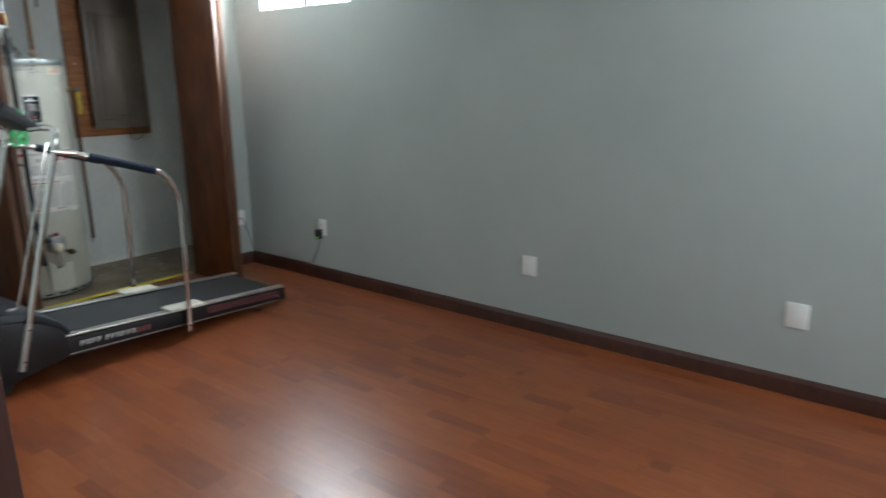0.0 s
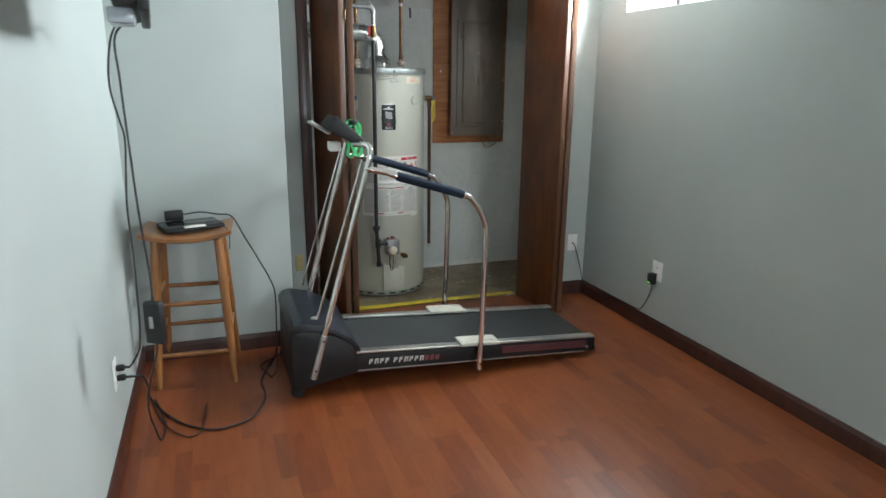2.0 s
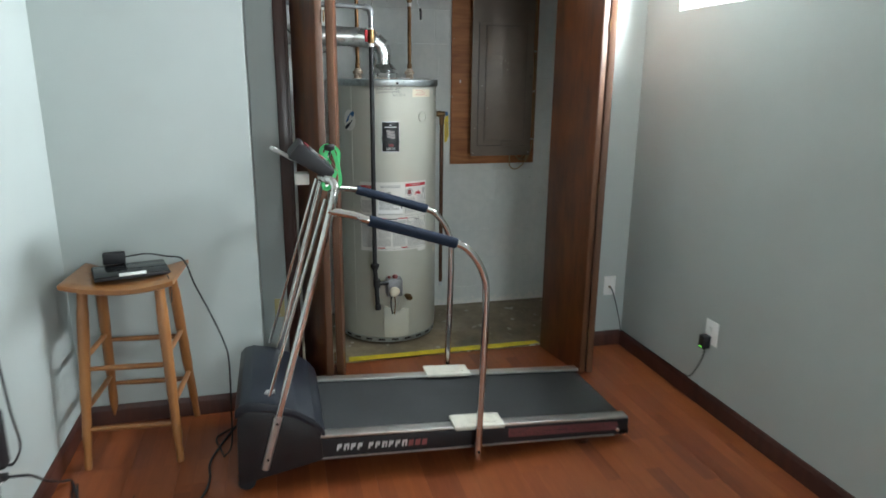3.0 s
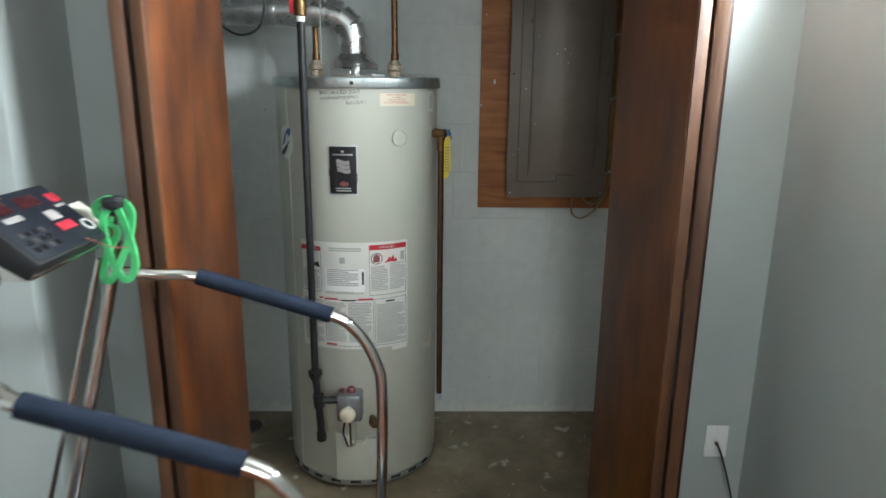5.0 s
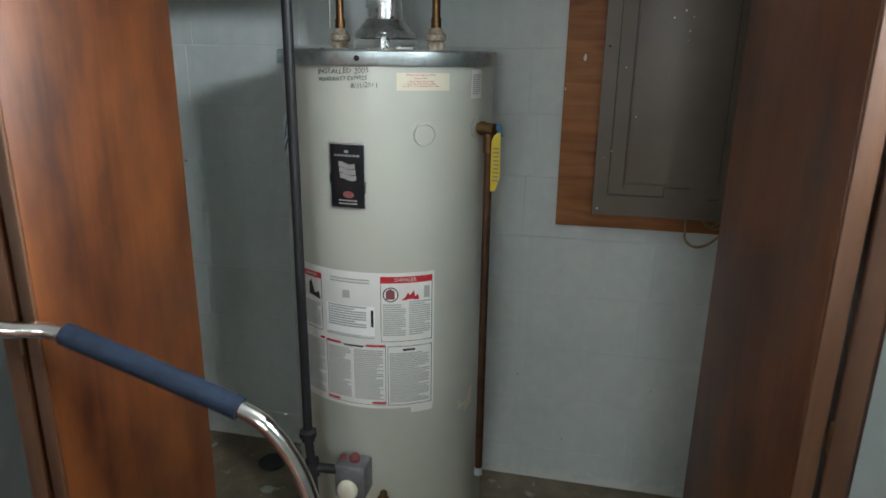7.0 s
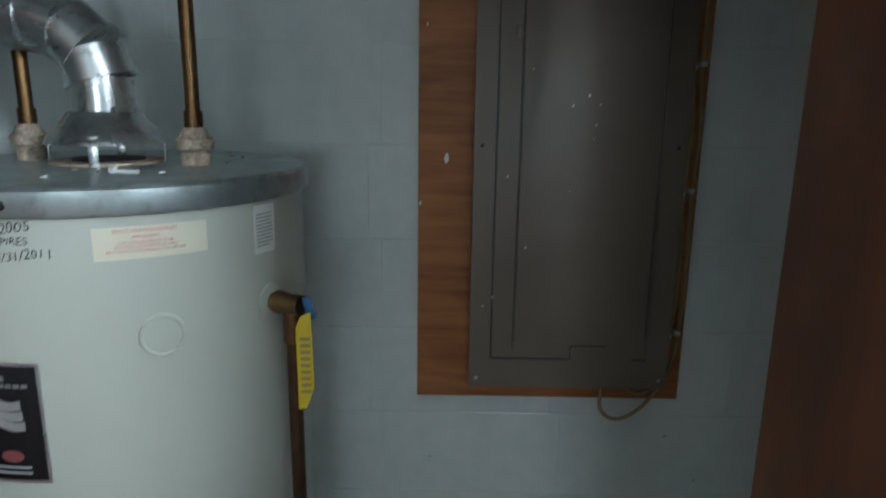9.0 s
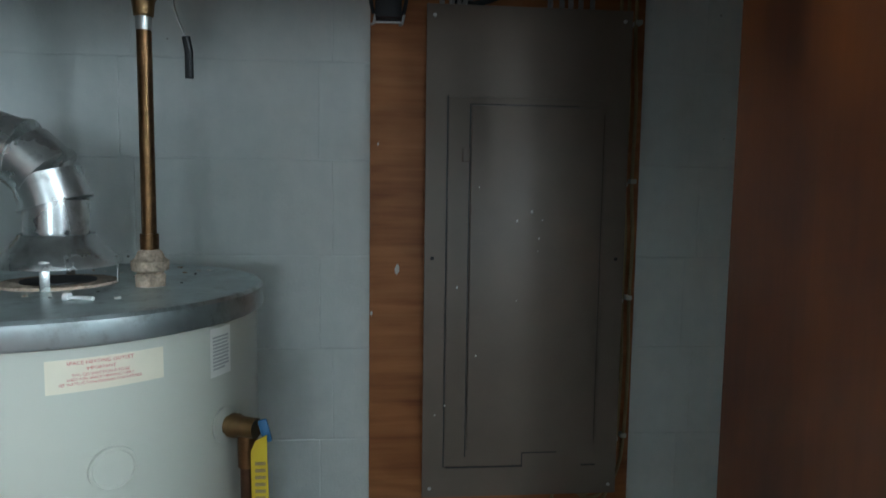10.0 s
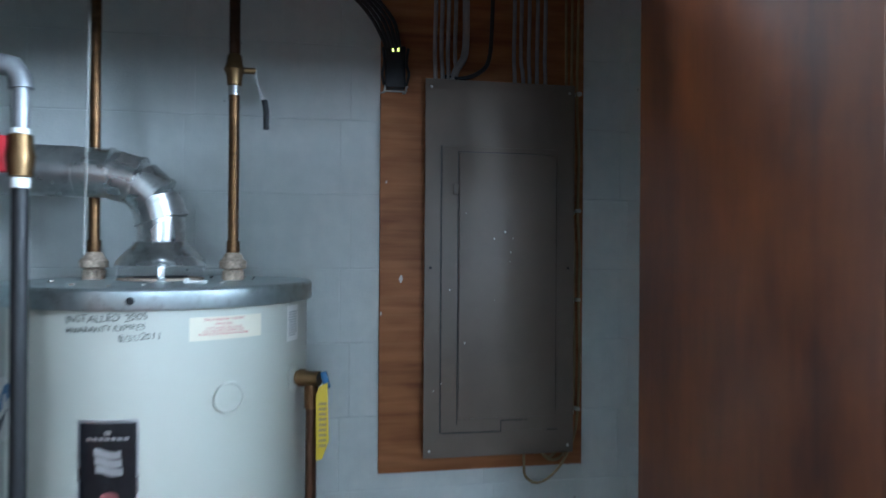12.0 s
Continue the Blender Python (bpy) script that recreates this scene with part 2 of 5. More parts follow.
M["red"] = plain("red_print", (0.50, 0.02, 0.03), 0.5, vary=0.1)
M["key_red"] = plain("dull_red_keys", (0.34, 0.015, 0.03), 0.55, vary=0.2)
M["maroon"] = plain("maroon_stripes", (0.22, 0.06, 0.06), 0.5, vary=0.1)
M["ink"] = plain("black_ink", (0.02, 0.02, 0.02), 0.6, vary=0.1, bump=0)
M["grey_ink"] = plain("grey_small_print", (0.40, 0.40, 0.38), 0.7, vary=0.1, bump=0)
M["paper"] = plain("label_paper", (0.74, 0.73, 0.68), 0.55, vary=0.04, scale=20, bump=0.03)
M["cream"] = plain("cream_label_paper", (0.72, 0.66, 0.52), 0.55, vary=0.04, scale=20, bump=0.03)
M["label_black"] = plain("gloss_black_label", (0.012, 0.012, 0.014), 0.25, vary=0.1)
M["silver"] = plain("silver_foil_border", (0.60, 0.60, 0.60), 0.3, 0.8, vary=0.1)
M["blue"] = plain("blue_sticker", (0.04, 0.15, 0.33), 0.4, vary=0.1)
M["pale_blue"] = plain("pale_sticker", (0.56, 0.60, 0.62), 0.45, vary=0.08)
M["yellow"] = plain("yellow_plastic_tag", (0.68, 0.50, 0.02), 0.45, vary=0.1)
M["tape"] = plain("yellow_floor_tape", (0.62, 0.50, 0.02), 0.5, vary=0.25, scale=14, fine=80)
M["panel"] = plain("grey_brown_panel_enamel", (0.178, 0.142, 0.112), 0.46, 0.0, vary=0.12, scale=5, fine=120, bump=0.05)
M["panel_dark"] = plain("panel_groove", (0.045, 0.042, 0.038), 0.5, vary=0.1)
M["tan"] = plain("tan_cable_jacket", (0.34, 0.25, 0.12), 0.5, vary=0.15, scale=30)
M["cable_grey"] = plain("grey_cable_jacket", (0.30, 0.28, 0.27), 0.5, vary=0.15, scale=30)
M["cord"] = plain("black_rubber_cord", (0.018, 0.018, 0.020), 0.5, vary=0.2, scale=30)
M["string"] = plain("off_white_cable", (0.30, 0.30, 0.27), 0.6, vary=0.1, scale=40)
M["green"] = plain("green_webbing", (0.06, 0.46, 0.15), 0.7, vary=0.2, scale=40, fine=300, bump=0.5)
M["stool"] = wood("oak_stool_varnish", (0.17, 0.060, 0.017), (0.38, 0.165, 0.052), 0.32, grain=(26, 26, 3), coat=0.3)
M["vinyl"] = plain("white_window_vinyl", (0.80, 0.80, 0.80), 0.4, vary=0.03)
M["led_green"] = glow("green_indicator_light", (0.2, 1.0, 0.1), 2.0)
M["led_yellow"] = glow("yellow_indicator_light", (0.9, 1.0, 0.15), 4.0)
# Backlit shade of the meeting rail, put into its base colour.
M["backlit_rail"] = plain("dark_backlit_rail", (0.05, 0.05, 0.06), 0.6, vary=0.05)
M["glass"], _n, _l, _b = material("window_glass")
_b.inputs["Transmission Weight"].default_value, _b.inputs["Roughness"].default_value, _b.inputs["IOR"].default_value = 1.0, 0.02, 1.45
M["screen"] = plain("dark_glossy_screen", (0.010, 0.011, 0.013), 0.12, vary=0.1, bump=0)
M["maroon_glass"] = plain("dark_red_display_window", (0.045, 0.012, 0.014), 0.2, vary=0.1)
M["clear"] = plain("translucent_plastic", (0.36, 0.40, 0.44), 0.2, vary=0.2)


# ---------------------------------------------------------------- mesh helpers
def finish(name, bm, mat, smooth=True):
    me = bpy.data.meshes.new(name)
    bmesh.ops.recalc_face_normals(bm, faces=bm.faces)
    bm.to_mesh(me)
    bm.free()
    me.materials.append(M[mat])
    if smooth:
        me.polygons.foreach_set("use_smooth", [True] * len(me.polygons))
        me.set_sharp_from_angle(angle=radians(35))
    return me


def part(name, bm, mat, parent, label=""):
    ob = new(name, finish(name, bm, mat))
    ob.parent = parent
    if label:
        ob["label"] = label
    return ob


def thing(name, at, label, category, group="", kind="", rz=0.0):
    """An Empty at a thing's base, to hold its parts."""
    e = new(name)
    e.matrix_world = pose(*at, 0, 0, rz)
    e.empty_display_size = 0.05
    return tagged(e, label, category, group, kind)


def solid(name, bm, mat, label, category, at=(0, 0, 0), rz=0.0, group="", kind=""):
    ob = new(name, finish(name, bm, mat))
    ob.matrix_world = pose(*at, 0, 0, rz)
    return tagged(ob, label, category, group, kind)


def box(x0, x1, y0, y1, z0, z1, bevel=0.0, bm=None, turn=None, segs=2):
    own = bmesh.new()
    bmesh.ops.create_cube(own, size=1)
    m = Matrix.Translation(((x0 + x1) / 2, (y0 + y1) / 2, (z0 + z1) / 2)) @ Matrix.Diagonal((abs(x1 - x0), abs(y1 - y0), abs(z1 - z0), 1))
    bmesh.ops.transform(own, matrix=m, verts=own.verts)
    if bevel:
        bmesh.ops.bevel(own, geom=list(own.edges), offset=bevel, segments=segs, affect="EDGES", profile=0.5)
    if turn is not None:
        bmesh.ops.transform(own, matrix=turn, verts=own.verts)
    return join(bm, own)


def join(bm, own):
    if bm is None:
        return own
    me = bpy.data.meshes.new("tmp")
    own.to_mesh(me)
    own.free()
    bm.from_mesh(me)
    bpy.data.meshes.remove(me)
    return bm


def lathe(profile, segs=48, bm=None, at=(0, 0, 0), turn=None):
    """Turns (radius, height) pairs round z."""
    own = bmesh.new()
    rings = []
    for r, z in profile:
        if r < 1e-5:
            rings.append([own.verts.new((0, 0, z))])
        else:
            rings.append([own.verts.new((r * math.cos(2 * math.pi * k / segs), r * math.sin(2 * math.pi * k / segs), z)) for k in range(segs)])
    for a, b in zip(rings, rings[1:]):
        for k in range(segs):
            j = (k + 1) % segs
            vs = [a[k % len(a)], a[j % len(a)], b[j % len(b)], b[k % len(b)]]
            vs = list(dict.fromkeys(vs))
            if len(vs) > 2:
                own.faces.new(vs)
    if turn is not None:
        bmesh.ops.transform(own, matrix=turn, verts=own.verts)
    bmesh.ops.translate(own, vec=at, verts=own.verts)
    return join(bm, own)


def spline(pts, steps=6):
    """A smooth line through the points."""
    p = [Vector(q) for q in pts]
    p = [2 * p[0] - p[1]] + p + [2 * p[-1] - p[-2]]
    out = []
    for i in range(1, len(p) - 2):
        for s in range(steps):
            t = s / steps
            a, b, c, d = p[i - 1], p[i], p[i + 1], p[i + 2]
            out.append(0.5 * ((2 * b) + (c - a) * t + (2 * a - 5 * b + 4 * c - d) * t * t + (3 * b - a - 3 * c + d) * t ** 3))
    out.append(p[-2])
    return out


def tube(pts, r, segs=10, bm=None, smooth=0, radii=None):
    """A round bar along the points; radii gives one radius for each point."""
    line = spline(pts, smooth) if smooth else [Vector(q) for q in pts]
    own = bmesh.new()
    up, rings = None, []
    for i, q in enumerate(line):
        d = (line[min(i + 1, len(line) - 1)] - line[max(i - 1, 0)]).normalized()
        if up is None:
            up = d.orthogonal().normalized()
        up = (up - d * up.dot(d)).normalized()
        side = d.cross(up)
        rr = radii[min(int(i * len(radii) / len(line)), len(radii) - 1)] if radii else r
        rings.append([own.verts.new(q + rr * (math.cos(2 * math.pi * k / segs) * up + math.sin(2 * math.pi * k / segs) * side)) for k in range(segs)])
    for a, b in zip(rings, rings[1:]):
        for k in range(segs):
            own.faces.new((a[k], a[(k + 1) % segs], b[(k + 1) % segs], b[k]))
    own.faces.new(rings[0][::-1])
    own.faces.new(rings[-1])
    return join(bm, own)


def prism(outline, axis, a, b, bm=None, bevel=0.0):
    """A flat outline pushed along an axis ('x', 'y' or 'z') from a to b."""
    own = bmesh.new()
    put = {"x": lambda u, v, w: (w, u, v), "y": lambda u, v, w: (u, w, v), "z": lambda u, v, w: (u, v, w)}[axis]
    lo = [own.verts.new(put(u, v, a)) for u, v in outline]
    hi = [own.verts.new(put(u, v, b)) for u, v in outline]
    n = len(outline)
    own.faces.new(lo[::-1])
    own.faces.new(hi)
    for k in range(n):
        own.faces.new((lo[k], lo[(k + 1) % n], hi[(k + 1) % n], hi[k]))
    if bevel:
        bmesh.ops.recalc_face_normals(own, faces=own.faces)
        bmesh.ops.bevel(own, geom=list(own.edges), offset=bevel, segments=2, affect="EDGES", profile=0.5)
    return join(bm, own)


def lettering(text, height, thick=0.0006):
    """Raised letters of the built-in font in the x-z plane, facing +y, centred on the origin."""
    c = bpy.data.curves.new("letters", "FONT")
    c.body, c.size, c.extrude, c.resolution_u = text, height * 1.4, thick, 2
    c.align_x, c.align_y, c.offset = "CENTER", "CENTER", -0.012 * height
    ob = new("letters", c)
    me = bpy.data.meshes.new_from_object(ob.evaluated_get(bpy.context.evaluated_depsgraph_get()))
    bm = bmesh.new()
    bm.from_mesh(me)
    bpy.data.objects.remove(ob)
    bpy.data.curves.remove(c)
    bpy.data.meshes.remove(me)
    return bm


# ---------------------------------------------------------------- setting
XW, XC, XB = -3.345, -3.67, -4.55        # chase face, closet front wall, block wall
YL, YR = 0.112, 2.990                   # wall with the screen, wall with the windows
XE, HC, XF = 2.40, 2.32, -3.75                     # far end of the room, ceiling, edge of the laminate


def wall(name, label, *boxes):
    bm = None
    for b in boxes:
        bm = box(*b, bm=bm)
    return solid(name, bm, "paint", label, "wall", kind="structure")


W1, W2, WZ0, WZ1 = (-3.375, -2.505), (0.02, 0.88), 1.883, 2.20
wall("wall_north", "grey-green painted wall with two high basement windows",
     (XB, XE, YR, YR + 0.2, -0.1, WZ0), (XB, XE, YR, YR + 0.2, WZ1, 2.45),
     (XB, W1[0], YR, YR + 0.2, WZ0, WZ1), (W1[1], W2[0], YR, YR + 0.2, WZ0, WZ1), (W2[1], XE, YR, YR + 0.2, WZ0, WZ1))
wall("wall_south", "pale grey painted wall beside the doorway", (XC, -0.262, YL - 0.12, YL, 0, HC), (0.72, XE, YL - 0.12, YL, 0, HC), (-0.262, 0.72, YL - 0.12, YL, 2.06, HC))
wall("wall_east", "grey painted end wall of the room", (XE, XE + 0.12, -1.9, 1.45, 0, HC), (XE, XE + 0.12, 2.75, YR + 0.2, 0, HC), (XE, XE + 0.12, 1.45, 2.75, 0, 1.15), (XE, XE + 0.12, 1.45, 2.75, 2.02, HC))
wall("wall_hall", "grey painted walls of the hallway", (-1.3, XE, -2.02, -1.9, 0, HC), (-1.42, -1.3, -2.02, YL - 0.12, 0, HC))
solid("wall_chase", prism([(XC, YL), (XW, YL), (XW, 0.906), (XW - 0.002, 0.910), (XW - 0.006, 0.912), (XC, 0.912)], "z", 0, HC), "paint", "grey-green painted boxed-out wall beside the closet", "wall", kind="structure")
for n, b in (("wall_closet_left", (XC - 0.11, XC, YL, 1.085, 0, HC)), ("wall_closet_right", (XC - 0.11, XC, 2.751, YR, 0, HC)), ("wall_closet_header", (XC - 0.11, XC, 1.085, 2.751, 2.06, HC))):
    wall(n, "grey-green painted wall beside the closet opening", b)
wall("wall_closet_side", "painted side wall inside the utility closet", (XB, XC - 0.11, 0.30, 0.40, 0, 2.45))
solid("ceiling", box(XB - 0.2, XE + 0.12, -2.02, YR + 0.2, 2.45, 2.5, bm=box(XC - 0.11, XE, -1.9, YR, HC, HC + 0.03)), "ceiling", "white painted ceiling", "ceiling", kind="structure")
solid("floor_hall", box(-1.3, XE, -1.9, YL - 0.02, -0.05, -0.002), "laminate", "cherry laminate hallway floor", "floor", kind="structure")
floor = solid("floor", box(XF, XE, YL - 0.12, YR, -0.05, -0.010), "trim", "cherry-toned laminate floor of staggered blocks", "floor", kind="structure")
closet_floor = solid("floor_closet", box(XB, XF, 0.40, YR, -0.05, 0.010), "concrete", "stained bare concrete closet floor", "floor", kind="structure")
back = solid("wall_block", box(XB - 0.2, XB - 0.0014, 0.3, YR, -0.05, 2.45), "mortar", "grey painted concrete block wall", "wall", kind="structure")
solid("ground", box(-60, 60, 3.6, 60, 1.60, 1.70), "concrete", "bare ground outside the basement windows", "ground", kind="structure")


def baseboard(name, x0, x1, y0, y1, face):
    """Dark moulded skirting: a board with a narrower rounded cap; face is the axis and sign that it faces."""
    a, s = face
    t = 0.013
    bm = None
    if a == "y":
        ya = y0
        prof = [(ya, 0), (ya + s * t, 0), (ya + s * t, 0.066), (ya + s * t * 0.8, 0.074), (ya + s * t * 0.55, 0.079), (ya + s * t * 0.5, 0.086), (ya + s * t * 0.2, 0.091), (ya, 0.091)]
        bm = prism(prof, "x", x0, x1)
    else:
        xa = x0
        prof = [(xa, 0), (xa + s * t, 0), (xa + s * t, 0.066), (xa + s * t * 0.8, 0.074), (xa + s * t * 0.55, 0.079), (xa + s * t * 0.5, 0.086), (xa + s * t * 0.2, 0.091), (xa, 0.091)]
        bm = prism(prof, "y", y0, y1)
    return solid(name, bm, "trim", "dark cherry-stained wooden baseboard", "baseboard", kind="structure")


baseboard("baseboard", XC, XE, YR, YR, ("y", -1))
baseboard("baseboard", XW, -0.262, YL, YL, ("y", 1))
baseboard("baseboard", XW, XW, YL + 0.013, 0.912, ("x", 1))
baseboard("baseboard", XC, XC, 2.785, YR - 0.013, ("x", 1))
baseboard("baseboard", XC, XC, 0.912, 1.03, ("x", 1))


def casing(name, label, *boxes):
    bm = None
    for b in boxes:
        bm = box(*b, bevel=0.004, bm=bm)
    return solid(name, bm, "trim", label, "door frame", kind="structure")


casing("doorway_trim", "dark cherry-stained doorway frame", (-0.264, -0.240, YL - 0.125, YL + 0.002, 0, 2.06), (0.715, 0.78, YL, YL + 0.016, 0, 2.10), (0.70, 0.722, YL - 0.125, YL + 0.004, 0, 2.06), (-0.264, 0.78, YL + 0.001, YL + 0.017, 2.06, 2.125))
casing("closet_trim", "dark cherry-stained closet door frame", (XC, XC + 0.016, 1.035, 1.088, 0, 2.10), (XC - 0.112, XC + 0.005, 1.084, 1.100, 0, 2.06), (XC, XC + 0.016, 2.738, 2.781, 0, 2.10), (XC - 0.112, XC + 0.005, 2.736, 2.752, 0, 2.06), (XC, XC + 0.016, 1.035, 2.781, 2.055, 2.115), (XC - 0.055, XC - 0.020, 1.10, 2.736, 2.02, 2.058))


def basement_window(name, x0, x1):
    w = thing(name, ((x0 + x1) / 2, YR + 0.09, WZ0), "white vinyl sliding basement window, bright with daylight", "window", kind="structure")
    h, hw = WZ1 - WZ0, (x1 - x0) / 2
    part("window_frame", box(-hw, -hw + 0.03, -0.03, 0.03, 0, h, 0.003, bm=box(hw - 0.03, hw, -0.03, 0.03, 0, h, 0.003, bm=box(-hw + 0.03, hw - 0.03, -0.03, 0.03, 0, 0.012, 0.003, bm=box(-hw + 0.03, hw - 0.03, -0.03, 0.03, h - 0.03, h, 0.003)))), "vinyl", w)
    # Dark colour gives the rail its silhouette against the bright panes.
    part("mullion", box(-0.055, -0.020, -0.034, 0.02, 0.012, h - 0.03, 0.003), "backlit_rail", w, "meeting rail coloured dark as if backlit")
    for a, b in ((-hw + 0.03, -0.055), (-0.020, hw - 0.03)):
        pane = part("pane", box(a, b, -0.003, 0.003, 0.012, h - 0.03), "glass", w)
        pane.visible_shadow = False
    part("window_sill", box(-hw, hw, -0.088, -0.032, -0.0, 0.006, 0.002), "vinyl", w)
    return w


basement_window("window_1", *W1)
basement_window("window_2", *W2)
# Unseen window frame, made up to house the east fill lamp.
east = thing("added_east_window", (XE + 0.06, 2.10, 1.15), "unseen white framed window added round the fill lamp in the end wall", "window", kind="structure")
part("window_frame", box(-0.03, 0.03, -0.65, -0.61, 0, 0.87, 0.003, bm=box(-0.03, 0.03, 0.61, 0.65, 0, 0.87, 0.003, bm=box(-0.03, 0.03, -0.61, 0.61, 0, 0.04, 0.003, bm=box(-0.03, 0.03, -0.61, 0.61, 0.83, 0.87, 0.003)))), "vinyl", east)


# ---------------------------------------------------------------- folding closet doors
def bifold(name, label, front_in, back_in, front_out, back_out, side):
    """Two flush leaves folded back on each other; each is given by the plan line of its outward face."""
    d = thing(name, (back_out[0], back_out[1], 0), label, "folding door")
    for f, b, s in ((front_in, back_in, side), (front_out, back_out, -side)):
        f, b = Vector((*f, 0)), Vector((*b, 0))
        u = (b - f).normalized()
        n = Vector((-u.y, u.x, 0)) * s
        L, T, H = (b - f).length, 0.034, 2.005
        m = Matrix((( u.x, n.x, 0, f.x - back_out[0]), (u.y, n.y, 0, f.y - back_out[1]), (0, 0, 1, 0.012), (0, 0, 0, 1)))
        leaf = part("leaf", box(0.004, L - 0.004, 0.0, T, 0, H, 0.002, turn=m), "door", d)
        part("leaf_edge", box(-0.002, 0.0038, 0.0015, T - 0.0015, 0, H, 0.0015, turn=m), "door_edge", leaf, "lighter worn wooden edge strip")
    return d


RF, LF = -3.312, -3.30
right_door = bifold("folding_closet_door", "dark cherry-stained bifold closet door folded open", (RF, 2.547), (-3.71, 2.480), (RF + 0.004, 2.620), (-3.675, 2.722), -1)
left_door = bifold("folding_closet_door", "reddish-brown bifold closet door folded open, warm grain", (LF, 1.281), (-3.71, 1.333), (LF + 0.004, 1.202), (-3.675, 1.112), 1)
for d, xs, ya in ((right_door, RF, 2.5835), (left_door, LF, 1.2415)):
    for z in (0.25, 1.02, 1.80):
        h = part("hinge", tube([(xs + 0.002 - d.location.x, ya - d.location.y, z - 0.024), (xs + 0.002 - d.location.x, ya - d.location.y, z + 0.024)], 0.0032, 8), "brass", d, "small tarnished butt hinge")


# ---------------------------------------------------------------- water heater
HX, HY, HR = -4.233, 1.656, 0.297
heater = thing("water_heater", (HX, HY, 0.0), "tall beige enamelled gas water heater with labels and galvanised lid", "water heater")
part("jacket", lathe([(HR - 0.004, 0.055), (HR, 0.062), (HR, 1.515)], 72), "jacket", heater)
part("base_ring", lathe([(HR - 0.02, 0.022), (HR - 0.006, 0.022), (HR - 0.004, 0.056), (HR - 0.02, 0.056)], 64), "galv_dull", heater, "dull metal base ring with air slots")
for k in range(3):
    a = 2 * math.pi * (k + 0.35) / 3
    part("foot", box(-0.03, 0.03, -0.03, 0.03, 0.010, 0.030, 0.004, turn=Matrix.Translation((0.22 * math.cos(a), 0.22 * math.sin(a), 0))), "iron", heater)
for k in range(9):
    a = -1.1 + 0.27 * k
    part("air_slot", box(HR - 0.008, HR - 0.002, -0.02, 0.02, 0.034, 0.044, 0.001, turn=Matrix.Rotation(a, 4, "Z")), "ink", heater)
part("lid", lathe([(HR + 0.001, 1.510), (HR + 0.010, 1.508), (HR + 0.0115, 1.511), (HR + 0.0105, 1.540), (HR + 0.006, 1.545), (HR - 0.01, 1.5455), (0.12, 1.547), (0, 1.547)], 72), "galv_dull", heater, "dusty galvanised steel lid")
part("jacket_seam", box(HR - 0.001, HR + 0.0015, -0.006, 0.006, 0.06, 1.507, 0.0006, turn=Matrix.Rotation(-0.86, 4, "Z")), "jacket", heater)


def wrap(bm, r):
    """Bends flat work in the y-z plane (x is the height above it) round the jacket; y is the arc length."""
    for v in bm.verts:
        a = v.co.y / r
        q = r + v.co.x
        v.co.x, v.co.y = q * math.cos(a), q * math.sin(a)
    return bm


def patch(y0, y1, z0, z1, lift, thick=0.0004, n=None, corner=0.0):
    """A thin curved sheet on the jacket between two arc lengths and two heights."""
    n = n or max(2, int(abs(y1 - y0) / 0.012))
    own = bmesh.new()
    grid = [[own.verts.new((lift + thick, y0 + (y1 - y0) * k / n, z)) for z in (z0, z1)] for k in range(n + 1)]
    for a, b in zip(grid, grid[1:]):
        own.faces.new((a[0], b[0], b[1], a[1]))
    res = bmesh.ops.extrude_face_region(own, geom=list(own.faces))
    bmesh.ops.translate(own, vec=(-thick, 0, 0), verts=[v for v in res["geom"] if isinstance(v, bmesh.types.BMVert)])
    return wrap(own, HR)


def arc(y):
    """Arc length on the jacket of a point at the world's y."""
    return HR * math.asin(max(-1, min(1, (y - HY) / HR)))


def wrapped_text(text, y, z, height, slant=0.0, lift=0.0022, hand=0.0):
    """Letters laid round the jacket; hand sways and leans them like quick marker strokes."""
    bm = lettering(text, height, 0.0002)
    if hand:
        for v in bm.verts:
            x, h = v.co.x / height, v.co.y / height
            v.co.x += height * hand * (0.9 * h + 0.35 * math.sin(3.1 * x + 1.2 * h))
            v.co.y += height * hand * (0.55 * math.sin(1.7 * x + 0.4) + 0.35 * math.sin(4.3 * x) + 0.6 * h * math.sin(2.3 * x + 1.0))
    for v in bm.verts:
        x, h, d = v.co.x, v.co.y, v.co.z
        v.co = Vector((lift + d, x * math.cos(slant) - h * math.sin(slant) + y, h * math.cos(slant) + x * math.sin(slant) + z))
    return wrap(bm, HR)


def rows_of_print(rnd, y0, y1, z0, z1, pitch, lift):
    """Unreadable small print as thin bars."""
    bm = None
    z = z1
    while z - pitch > z0:
        end = y1 - (y1 - y0) * (rnd.random() * 0.35 if rnd.random() < 0.4 else 0.02)
        bm = join(bm, patch(y0, end, z - pitch * 0.55, z, lift))
        z -= pitch
    return bm


# ---------------------------------------------------------------- treadmill
TX = -2.925
tm = thing("treadmill", (TX, 0.0, 0.0), "old folding-free treadmill with chrome handrails and worn black belt", "treadmill")
Y0, Y1, ZF, ZB = 1.12, 2.455, 0.196, 0.110      # deck's front and rear, its height at each


def dz(y):
    return ZF + (ZB - ZF) * (y - Y0) / (Y1 - Y0)


